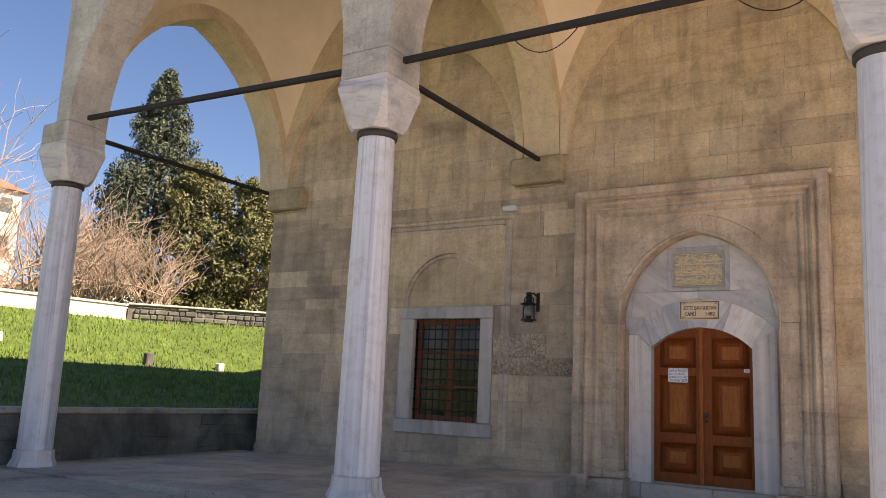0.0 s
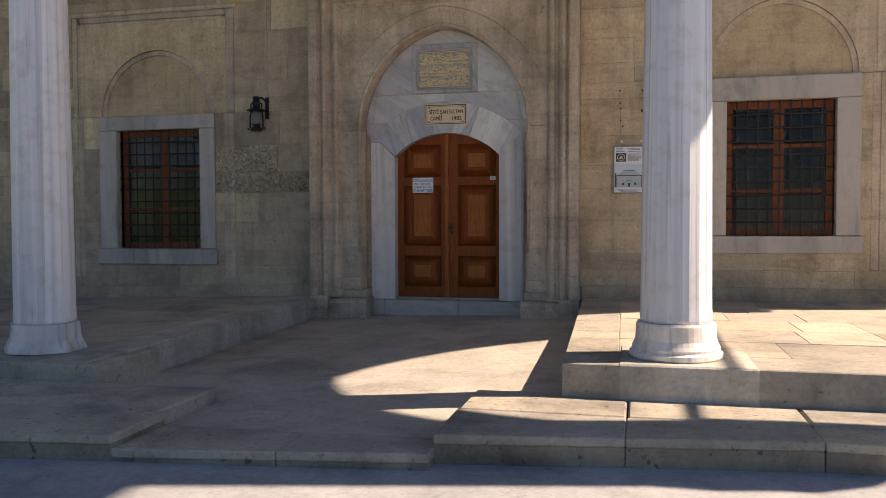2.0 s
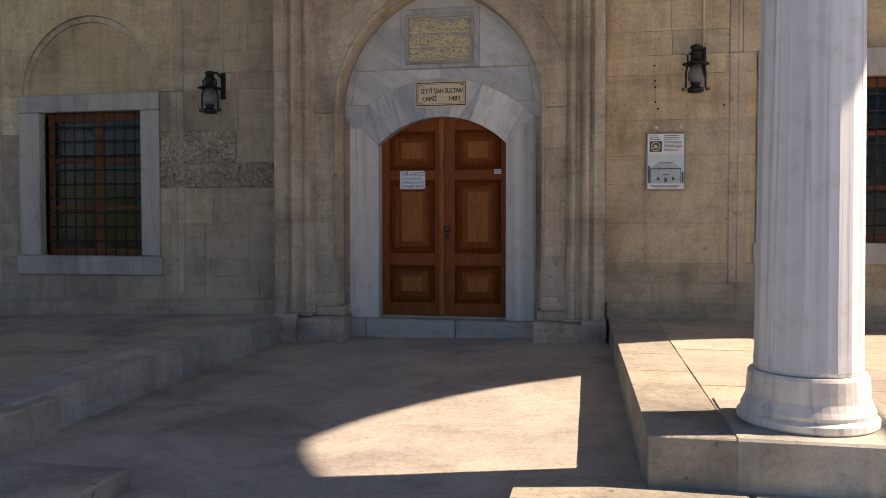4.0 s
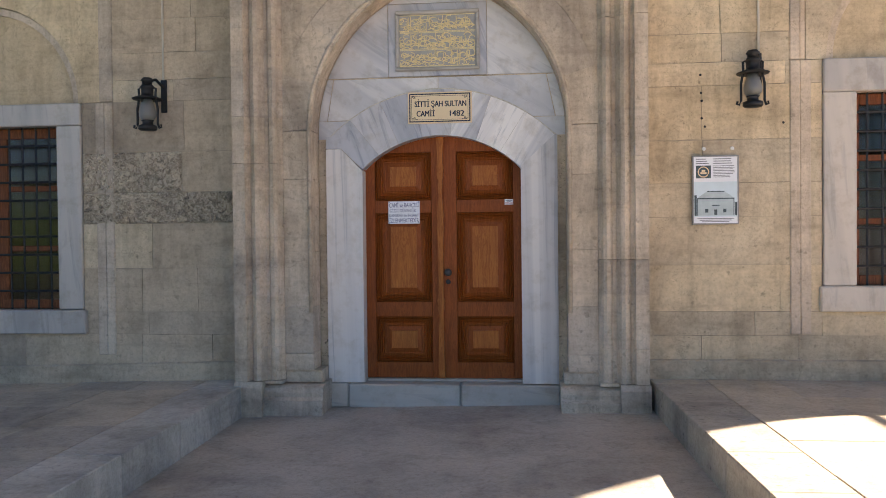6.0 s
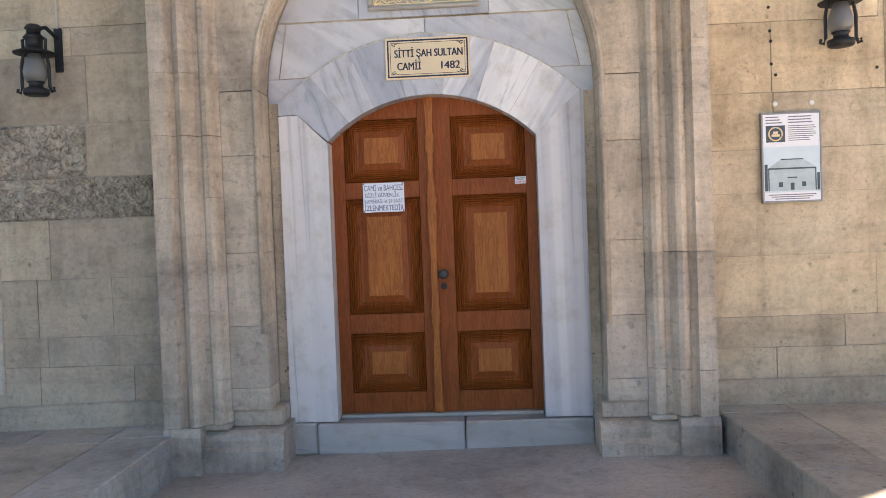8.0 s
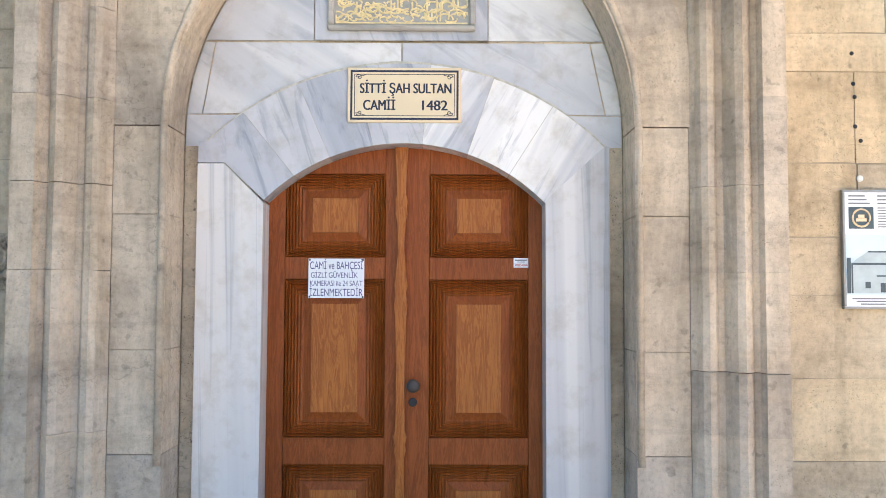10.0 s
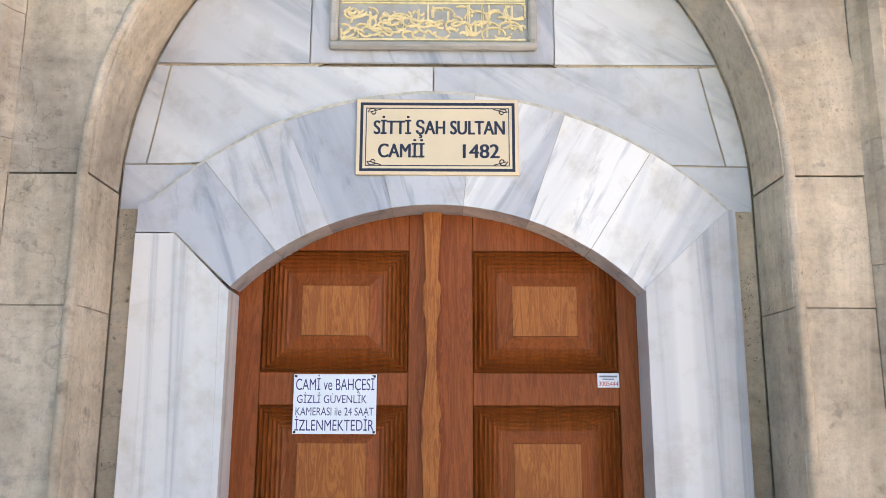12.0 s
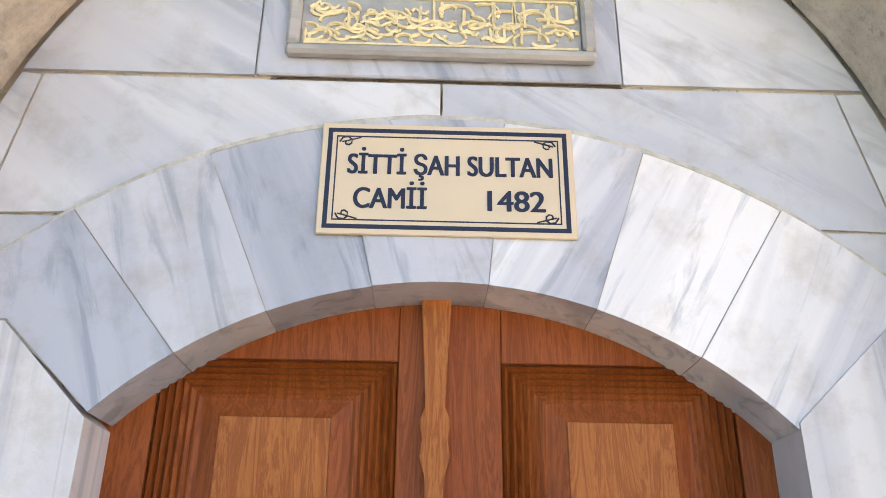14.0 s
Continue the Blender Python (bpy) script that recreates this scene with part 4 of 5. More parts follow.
for side in (-1, 1):
    x0, x1 = (DOOR_X - 0.72, DOOR_X - 0.012) if side < 0 else (DOOR_X - 0.008, DOOR_X + 0.72)
    leaf = part("door_leaf", box(x0, x1, DY + 0.012, DY + 0.06, 0.285, 2.52), WOOD, door)
    r0, r1 = (-3.26, -2.755) if side < 0 else (-2.534, -2.036)
    zs = ((0.425, 0.83), (0.962, 1.75), (1.86, 2.283))
    # stiles and rails stand proud of the leaf
    for a, b in ((x0, r0), (r1, x1)):
        part("stile", box(a, b, DY, DY + 0.014, 0.286, 2.5, 0.002), WOOD, leaf)
    for a, b in ((0.286, 0.425), (0.83, 0.962), (1.75, 1.86), (2.283, 2.5)):
        part("rail", box(r0 + 0.001, r1 - 0.001, DY + 0.001, DY + 0.014, a, b, 0.002), WOOD, leaf)
    for a, b in zs:
        bm = bmesh.new()
        for k in range(6):
            ring(r0 + 0.001 + 0.0155 * k, r1 - 0.001 - 0.0155 * k, a + 0.001 + 0.0135 * k, b - 0.001 - 0.0135 * k, 0.0155, DY - 0.004 + 0.002 * k, DY + 0.011, bm)
        part("moulding", bm, WOOD_DARK, leaf, "reeded dark panel moulding")
        i = 0.094
        bm = bmesh.new()
        j = 0.042
        o = [bm.verts.new(p) for p in ((r0 + i, DY + 0.014, a + i * 0.87), (r1 - i, DY + 0.014, a + i * 0.87), (r1 - i, DY + 0.014, b - i * 0.87), (r0 + i, DY + 0.014, b - i * 0.87))]
        q = [bm.verts.new(p) for p in ((r0 + i + j, DY - 0.002, a + i * 0.87 + j), (r1 - i - j, DY - 0.002, a + i * 0.87 + j), (r1 - i - j, DY - 0.002, b - i * 0.87 - j), (r0 + i + j, DY - 0.002, b - i * 0.87 - j))]
        for k in range(4):
            bm.faces.new((o[k], o[(k + 1) % 4], q[(k + 1) % 4], q[k]))
        part("panel_slope", bm, WOOD, leaf)
        part("panel", box(r0 + i + j + 0.001, r1 - i - j - 0.001, DY - 0.004, DY + 0.012, a + i * 0.87 + j + 0.001, b - i * 0.87 - j - 0.001, 0.001), WOOD_FIELD, leaf, "raised honey-coloured panel field")
# astragal with turned swellings
outline = []
for z, w in ((0.288, 0.03), (0.75, 0.02), (0.86, 0.019), (0.9, 0.03), (0.93, 0.024), (0.97, 0.034), (1.0, 0.022), (1.3, 0.02), (1.55, 0.026), (1.62, 0.033), (1.68, 0.024), (1.72, 0.034), (1.76, 0.026), (1.9, 0.014), (2.04, 0.02), (2.08, 0.032), (2.11, 0.026), (2.15, 0.032), (2.18, 0.02), (2.3, 0.026), (2.46, 0.035)):
    outline.append((z, w))
AX = -2.675
pts = [(AX - w, z) for z, w in outline] + [(AX + w, z) for z, w in outline[::-1]]
part("astragal", prism(pts, DY - 0.03, DY + 0.0), WOOD_FIELD, door, "shaped wooden strip covering the leaf joint")
kn = bmesh.new()
lathe([(0.012, 0), (0.012, 0.02), (0.03, 0.028), (0.034, 0.04), (0.03, 0.052), (0.012, 0.06)], 0, 0, 16, kn)
bmesh.ops.rotate(kn, verts=kn.verts, cent=(0, 0, 0), matrix=Matrix.Rotation(math.pi / 2, 3, "X"))
bmesh.ops.translate(kn, verts=kn.verts, vec=(-2.611, DY + 0.004, 1.222))
part("door_handle", kn, LEAD, door, "dark round door knob", True)
kh = lathe([(0.022, 0), (0.022, 0.006), (0.018, 0.008)], 0, 0, 16)
bmesh.ops.rotate(kh, verts=kh.verts, cent=(0, 0, 0), matrix=Matrix.Rotation(math.pi / 2, 3, "X"))
bmesh.ops.translate(kh, verts=kh.verts, vec=(-2.613, DY + 0.002, 1.138))
part("keyhole", kh, IRON, door, "dark keyhole plate")

# handwritten note
note = thing("paper_note", (-3.0, DY, 1.66), "white paper note with handwritten capitals on the door", "notice")
bm = box(-3.14, -2.86, DY - 0.0095, DY - 0.008, 1.655, 1.853)
bm.verts.ensure_lookup_table()
part("sheet", bm, PAPER, note)
for k, (txt, w, hgt, zz, xc) in enumerate((("CAMİ ve BAHÇESİ", 0.265, 0.055, 1.8, -3.0), ("GİZLİ GÜVENLİK", 0.235, 0.038, 1.757, -3.01), ("KAMERASI ile 24 SAAT", 0.262, 0.038, 1.716, -3.0), ("İZLENMEKTEDİR", 0.265, 0.052, 1.666, -3.0))):
    part("handwriting", lettering(txt, hgt, xc, zz, DY - 0.0098, w, 0.0003), PEN, note)
for px in (-3.133, -2.867):
    for pz in (1.661, 1.846):
        part("pin", box(px - 0.004, px + 0.004, DY - 0.013, DY - 0.009, pz - 0.004, pz + 0.004, 0.001), IRON, note)
st = thing("sticker", (-2.08, DY, 1.79), "small white sticker with red number on the door", "sticker")
part("label_sheet", box(-2.11, -2.036, DY - 0.0025, DY - 0.0005, 1.812, 1.86), PAPER, st)
part("lettering", lettering("3005444", 0.022, -2.073, 1.817, DY - 0.003, 0.066, 0.0003), RED_INK, st)
for x0, x1, z0, z1 in ((-2.103, -2.043, 1.846, 1.852), (-2.093, -2.053, 1.838, 1.842)):
    part("printed_line", box(x0, x1, DY - 0.0035, DY - 0.0025, z0, z1), GREY_INK, st)

# ---- windows ----


def window(name, op, outer, label, reeded):
    x0, x1, z0, z1 = op
    X0, X1, Z0, Z1 = outer
    th = thing(name, ((x0 + x1) / 2, WALL, Z0), label, "window", kind="structure")
    part("window_sill", box(X0 - 0.03, X1 + 0.03, WALL - 0.05, 12.2, Z0, z0, 0.012), WINDOW_MARBLE, th, "pale marble sill")
    part("lintel", box(X0, X1, WALL - 0.03, 12.2, z1, Z1, 0.01), WINDOW_MARBLE, th, "pale marble lintel")
    part("jamb", box(X0, x0, WALL - 0.028, 12.2, z0 + 0.003, z1 - 0.003, 0.008), WINDOW_MARBLE, th, "pale marble jamb")
    part("jamb", box(x1, X1, WALL - 0.028, 12.2, z0 + 0.003, z1 - 0.003, 0.008), WINDOW_MARBLE, th, "pale marble jamb")
    # casement set back in the opening
    y0, y1 = 12.08, 12.14
    fr = part("window_frame", box(x0, x0 + 0.08, y0, y1, z0, z1, 0.004), WINDOW_WOOD, th, "reddish brown wooden frame")
    for d in ((x1 - 0.08, x1, z0, z1), ((x0 + x1) / 2 - 0.06, (x0 + x1) / 2 + 0.06, z0, z1), (x0 + 0.081, x1 - 0.081, z0, z0 + 0.08), (x0 + 0.081, x1 - 0.081, z1 - 0.09, z1)):
        o = 0.006 if d[3] - d[2] > 0.5 and d[0] > x0 + 0.2 and d[1] < x1 - 0.2 else 0.002
        part("rail", box(d[0], d[1], y0 + o, y1 - o, d[2], d[3], 0.004), WINDOW_WOOD, fr)
    for k in (1, 2):
        zz = z0 + (z1 - z0) * k / 3
        part("glazing_bar", box(x0 + 0.08, x1 - 0.08, y0 + 0.01, y1 - 0.01, zz - 0.025, zz + 0.025, 0.004), WINDOW_WOOD, fr)
    for sx in (0, 1):
        a = x0 + 0.08 if sx == 0 else (x0 + x1) / 2 + 0.06
        b = (x0 + x1) / 2 - 0.06 if sx == 0 else x1 - 0.08
        for k in range(3):
            za, zb = z0 + (z1 - z0) * k / 3 + 0.03, z0 + (z1 - z0) * (k + 1) / 3 - 0.03
            p = part("pane", box(a, b, 12.112, 12.118, za, zb), GLASS, th)
            p.visible_shadow = False
    # iron grille
    nv, nh = 9, 9
    for k in range(1, nv + 1):
        xx = x0 + (x1 - x0) * k / (nv + 1)
        part("grille_bar", tube([(xx, 12.02, z0), (xx, 12.02, z1)], 0.009, 6), IRON, th)
    for k in range(1, nh + 1):
        zz = z0 + (z1 - z0) * k / (nh + 1)
        part("grille_bar", tube([(x0, 12.02, zz), (x1, 12.02, zz)], 0.011, 6), IRON, th)
    return th


OUT_L = (-7.7, -5.9, 0.69, 2.77)
OUT_R = (0.5, 2.22, 0.89, 2.96)
window("window_1", WIN_L, OUT_L, "grilled window in a pale marble surround", True)
window("window_2", WIN_R, OUT_R, "grilled window in a pale marble surround near the sunlit podium", True)


def niche(x0, x1, zb, zt, outer, apex):
    """Shallow moulded frame with a blind pointed arch above a window."""
    c = (outer[0] + outer[1]) / 2
    w = (outer[1] - outer[0]) / 2 - 0.03
    th = thing("window_niche", (c, WALL, zb), "shallow limestone frame with blind pointed arch", "niche", kind="structure")
    m = 0.13
    part("spandrel", arched_slab(x0 + m, x1 - m, outer[3] + 0.004, zt - m, c, w, outer[3] + 0.008, apex - outer[3], WALL + 0.004, 11.999), LIMESTONE, th)
    ring_o, ring_i = arch(c, w + 0.0, outer[3] + 0.006, apex - outer[3]), arch(c, w - 0.06, outer[3] + 0.006, apex - outer[3] - 0.06)
    part("arch_moulding", prism(ring_o + ring_i[::-1], WALL + 0.03, 12.012), CARVED, th, "narrow carved arch moulding")
    part("tympanum", prism(ring_i, WALL + 0.06, 12.014), TYMPANUM, th, "yellowish stone infill of the arch")
    for a, b, zz0, zz1 in ((x0, x0 + m, outer[3] + 0.004, zt), (x1 - m, x1, outer[3] + 0.004, zt)):
        part("frame_moulding", box(a, b - 0.05 if a == x0 else b, WALL - 0.004, 11.999, zz0, zz1, 0.008), CARVED, th)
        part("frame_moulding", box((b - 0.048) if a == x0 else a - 0.048, b if a == x0 else a - 0.001, WALL + 0.008, 11.999, zz0, zz1 - m + 0.04, 0.008), CARVED, th)
    part("frame_moulding", box(x0 + m + 0.002, x1 - m - 0.002, WALL - 0.006, 11.999, zt - m + 0.05, zt, 0.01), CARVED, th)
    part("frame_moulding", box(x0 + m + 0.002, x1 - m - 0.05, WALL + 0.006, 11.999, zt - m - 0.003, zt - m + 0.047, 0.01), CARVED, th)
    for a, b, d in ((x0, x0 + 0.08, 0.013), (x0 + 0.081, x0 + 0.17, 0.007), (x1 - 0.08, x1, 0.013), (x1 - 0.17, x1 - 0.081, 0.007)):
        part("frame_moulding", box(a, b, WALL - d, WALL + 0.01, zb - 0.1, outer[3], 0.008), CARVED, th)
    part("cornice", box(x0 - 0.05, x1 + 0.03, WALL - 0.03, 11.99, zt + 0.004, zt + 0.07, 0.02), CARVED, th)
    return th


niche(-8.13, -5.6, 0.6, 4.18, OUT_L, 3.66)
niche(0.24, 2.5, 0.8, 4.3, OUT_R, 3.86)

# ---- lanterns ----


def lantern(x, z, out, label):
    y = WALL - out
    th = thing("wall_lantern", (x, y, z), label, "lantern", group="wall lanterns")
    part("back_plate", box(x + 0.06, x + 0.12, WALL - 0.02, WALL - 0.001, z + 0.2, z + 0.54, 0.006), IRON, th)
    part("bracket", tube([(x + 0.09, WALL - 0.02, z + 0.46), (x + 0.06, y + 0.05, z + 0.52), (x, y, z + 0.5)], 0.016, 8), IRON, th)
    part("base", lathe([(0.075, z), (0.085, z + 0.012), (0.085, z + 0.045), (0.05, z + 0.06), (0.045, z + 0.085), (0.06, z + 0.1)], x, y, 20), IRON, th, "", True)
    part("glass_chimney", lathe([(0.05, z + 0.1), (0.075, z + 0.14), (0.08, z + 0.18), (0.062, z + 0.25), (0.045, z + 0.31)], x, y, 20), FROST, th, "clouded glass chimney", True)
    part("hood", lathe([(0.135, z + 0.31), (0.14, z + 0.318), (0.1, z + 0.335), (0.055, z + 0.35), (0.055, z + 0.42), (0.07, z + 0.43), (0.05, z + 0.46)], x, y, 24), IRON, th, "wide black hood", True)
    part("cap", lathe([(0.045, z + 0.461), (0.045, z + 0.49), (0.06, z + 0.5), (0.04, z + 0.53)], x, y, 16), IRON, th, "", True)
    for s in (-1, 1):
        pts = [(x + s * 0.05, y, z + 0.44), (x + s * 0.085, y, z + 0.42), (x + s * 0.08, y, z + 0.33), (x + s * 0.1, y, z + 0.22), (x + s * 0.1, y, z + 0.06), (x + s * 0.115, y, z + 0.02), (x + s * 0.135, y, z + 0.03), (x + s * 0.13, y, z + 0.055)]
        part("side_arm", tube(pts, 0.011, 6), IRON, th)
    th.scale = (0.92, 1, 0.86)
    return th


lantern(-5.2, 2.49, 0.16, "black iron oil-lamp style wall lantern with clouded glass")
lantern(-0.095, 2.56, 0.16, "black iron oil-lamp style wall lantern above the information board")
for x, z0, z1 in ((-5.12, 2.95, 4.4), (-0.01, 3.02, 4.4)):
    solid("conduit", tube([(x, WALL - 0.012, z0), (x, WALL - 0.012, z1)], 0.010, 8), RENDER_WHITE, "thin pale cable conduit on the wall", "conduit", at=(x, WALL, z0), group="conduits")
for x in (-5.6, 0.1):
    c = thing("security_camera", (x, WALL - 0.1, 4.28), "small white security camera on the wall", "camera unit", group="security cameras")
    part("housing", box(x - 0.13, x + 0.13, WALL - 0.16, WALL - 0.06, 4.27, 4.36, 0.015), WHITE_METAL, c)
    part("mount", box(x + 0.02, x + 0.09, WALL - 0.062, WALL - 0.001, 4.29, 4.34, 0.008), WHITE_METAL, c)
    part("lens", box(x - 0.139, x - 0.131, WALL - 0.145, WALL - 0.075, 4.285, 4.345, 0.002), IRON, c)

# ---- information board ----
board = thing("information_board", (-0.36, WALL, 1.62), "framed information board with a printed building picture", "information board")
BX0, BX1, BZ0, BZ1, BY = -0.548, -0.172, 1.615, 2.188, WALL - 0.03
part("panel", box(BX0 + 0.012, BX1 - 0.012, BY + 0.004, WALL - 0.001, BZ0 + 0.012, BZ1 - 0.012), PAPER, board)
bm = box(BX0, BX1, BY, WALL - 0.001, BZ0, BZ0 + 0.012, 0.002)
box(BX0, BX1, BY, WALL - 0.001, BZ1 - 0.012, BZ1, 0.002, bm)
box(BX0, BX0 + 0.012, BY, WALL - 0.001, BZ0 + 0.013, BZ1 - 0.013, 0.002, bm)
box(BX1 - 0.012, BX1, BY, WALL - 0.001, BZ0 + 0.013, BZ1 - 0.013, 0.002, bm)
part("rim", bm, RIM_METAL, board, "thin grey metal rim")
Y1 = BY + 0.003
part("picture", box(BX0 + 0.014, BX1 - 0.014, Y1, Y1 + 0.001, 1.68, 1.97), PHOTO_SKY, board, "pale blue printed sky")
c = -0.36
bm = prism([(c - 0.15, 1.69), (c + 0.15, 1.69), (c + 0.15, 1.83), (c + 0.13, 1.85), (c + 0.07, 1.89), (c - 0.07, 1.89), (c - 0.13, 1.85), (c - 0.15, 1.83)], Y1 - 0.001, Y1 - 0.0001)
part("printed_building", bm, PHOTO_WALL, board, "printed mosque facade")
bm = bmesh.new()
for a, b, z0, z1 in ((-0.085, -0.06, 1.715, 1.745), (-0.012, 0.012, 1.695, 1.74), (0.06, 0.085, 1.715, 1.745), (-0.15, 0.15, 1.826, 1.836), (-0.07, 0.07, 1.886, 1.893), (-0.03, 0.03, 1.77, 1.777), (-0.15, -0.143, 1.69, 1.826), (0.143, 0.15, 1.69, 1.826), (-0.172, -0.153, 1.69, 1.86), (0.155, 0.172, 1.69, 1.8)):
    box(c + a, c + b, Y1 - 0.002, Y1 - 0.0012, z0, z1, bm=bm)
part("printed_details", bm, PHOTO_DARK, board)
em = box(BX0 + 0.03, BX0 + 0.15, Y1, Y1 + 0.001, 2.0, 2.105)
part("emblem_field", em, PHOTO_DARK, board, "dark square emblem")
bm = bmesh.new()
tube([(BX0 + 0.09 + 0.042 * math.cos(2 * math.pi * k / 20), Y1 - 0.001, 2.052 + 0.042 * math.sin(2 * math.pi * k / 20)) for k in range(21)], 0.005, 5, bm)
box(BX0 + 0.065, BX0 + 0.115, Y1 - 0.002, Y1 - 0.0005, 2.035, 2.05, bm=bm)
box(BX0 + 0.075, BX0 + 0.105, Y1 - 0.002, Y1 - 0.0005, 2.052, 2.068, bm=bm)
part("emblem", bm, BRASS, board, "pale ring emblem")
rng = random.Random(4)


def printed_line(x0, x1, z0, z1):
    part("printed_line", box(x0, x1, Y1, Y1 + 0.001, z0, z1), GREY_INK, board)


for k in range(8):
    printed_line(BX0 + 0.17, BX1 - 0.03 - rng.uniform(0, 0.05), 2.098 - k * 0.013, 2.103 - k * 0.013)
for k in range(3):
    printed_line(BX0 + 0.03, BX0 + 0.14 - rng.uniform(0, 0.04), 2.155 - k * 0.018, 2.162 - k * 0.018)
    printed_line(BX0 + 0.17, BX1 - 0.05 - rng.uniform(0, 0.05), 2.155 - k * 0.018, 2.162 - k * 0.018)
    printed_line(BX0 + 0.04 + 0.02 * k, BX1 - 0.04 - 0.02 * k, 1.662 - k * 0.013, 1.668 - k * 0.013)

# ---- low wall, garden walls, stones ----
low = thing("garden_retaining_wall", (-11.5, 10, ROAD), "dark damp stone retaining wall below the lawn", "wall", kind="structure")
part("core", box(-11.75, -11.42, 2.0, 30, -0.3, 0.78), DARK_RUBBLE, low)
rng = random.Random(9)
y = 5.0
while y < 16:
    b = y + rng.uniform(0.8, 1.5)
    part("coping_stone", box(-11.8, -11.36, y, b - 0.008, 0.785, 0.87 + rng.uniform(0, 0.012), 0.015), STEP_STONE, low)
    y = b
for zc in range(4):
    y = 6.0 + 0.13 * zc
    while y < 14.5:
        b = y + rng.uniform(0.25, 0.65)
        part("stone", box(-11.44, -11.415 + rng.uniform(-0.03, 0.012), y, b - 0.015, 0.0 + zc * 0.195, 0.185 + zc * 0.195, 0.015), DARK_RUBBLE, low)
        y = b

GX = -25.3
gw = thing("garden_wall", (GX, 17, 3.3), "pale rendered garden wall with a sloping top", "wall", kind="structure")
part("wall_body", prism([(4, 2.6), (19.4, 2.6), (19.4, 3.95), (14.5, 3.9), (4, 3.9)], GX - 0.4, GX, "x"), RENDER_WHITE, gw)
part("coping", prism([(4, 3.905), (14.5, 3.905), (19.42, 3.955), (19.42, 4.02), (14.5, 3.99), (4, 3.99)], GX - 0.46, GX + 0.06, "x"), RENDER_WHITE, gw)
sw = thing("rubble_wall", (GX, 19.45, 2.6), "old grey green rubble stone garden wall, darkened for tree shade", "wall", kind="structure")
part("core", box(GX - 0.5, GX - 0.06, 19.45, 34, 2.0, 4.0), DARK_RUBBLE, sw)
part("coping", box(GX - 0.56, GX + 0.04, 19.45, 34, 4.005, 4.08, 0.02), RENDER_WHITE, sw)
rng = random.Random(21)
z = 2.6
while z < 3.95:
    h = min(rng.uniform(0.12, 0.2), 4.0 - z)
    y = 19.5 + rng.uniform(0, 0.2)
    while y < 30:
        b = y + rng.uniform(0.15, 0.5)
        part("stone", box(GX - 0.1, GX + rng.uniform(-0.05, 0.02), y, b - 0.03, z, z + h - rng.uniform(0.015, 0.04), 0.025), RUBBLE, sw)
        y = b
    z += h
sw.rotation_euler = (0, 0, radians(-41))
for x, y, h, mat, lab in ((-19.3, 15.9, 0.36, RUBBLE, "small grey stone marker standing in the grass"), (-19.3, 18.6, 0.24, RENDER_WHITE, "small white stone in the grass"), (-21, 12.4, 0.22, RENDER_WHITE, "small white stone in the grass")):
    z = terrain(x, y)
    bm = box(x - 0.1, x + 0.1, y - 0.12, y + 0.12, z - 0.15, z + h, 0.03)
    for v in bm.verts:
        v.co += Vector((noise.noise(v.co * 5), noise.noise(v.co * 5 + Vector((3, 0, 0))), 0)) * 0.03
    solid("marker_stone", bm, mat, lab, "stone", at=(x, y, z))

# grass blades
rng = random.Random(2)
verts, faces = [], []
for k in range(26000):
    x, y = -11.9 - 13.2 * rng.random() ** 0.8, rng.uniform(6.5, 27)
    z = terrain(x, y) - 0.02
    a, h, w = rng.uniform(0, 6.28), rng.uniform(0.06, 0.17), rng.uniform(0.012, 0.03)
    dx, dy = math.cos(a) * w, math.sin(a) * w
    n = len(verts)
    verts += [(x - dx, y - dy, z), (x + dx, y + dy, z), (x + rng.uniform(-0.06, 0.06), y + rng.uniform(-0.06, 0.06), z + h)]
    faces.append((n, n + 1, n + 2))
me = bpy.data.meshes.new("grass")
me.from_pydata(verts, [], faces)
me.materials.append(BLADE)
tagged(new("grass", me), "short fresh green lawn grass", "grass", kind="stuff")

# ---- trees and shrubs beyond the garden wall ----


def leaf_cloud(rng, centers, per, size, flatness=1.0):
    verts, faces = [], []
    for (cx, cy, cz, r) in centers:
        for _ in range(per):
            u, v = rng.uniform(-1, 1), rng.uniform(0, 6.283)
            q = math.sqrt(1 - u * u)
            d = r * rng.uniform(0.55, 1.08)
            p = Vector((cx + d * q * math.cos(v), cy + d * q * math.sin(v), cz + d * u * flatness))
            a = Vector((rng.gauss(0, 1), rng.gauss(0, 1), rng.gauss(0, 1))).normalized() * size * rng.uniform(0.6, 1.4)
            b = Vector((rng.gauss(0, 1), rng.gauss(0, 1), rng.gauss(0, 1.4))).normalized() * size * rng.uniform(0.4, 0.9)
            n = len(verts)
            verts += [p - a * 0.5, p + b * 0.5, p + a * 0.6, p - b * 0.5]
            faces.append((n, n + 1, n + 2, n + 3))
    return verts, faces


def leafy(name, parent, verts, faces, mat):
    me = bpy.data.meshes.new(name)
    me.from_pydata([tuple(Vector(v) - ORIGIN[parent.name]) for v in verts], [], faces)
    me.materials.append(mat)
    ob = new(name, me)
    ob.parent = parent
    return ob


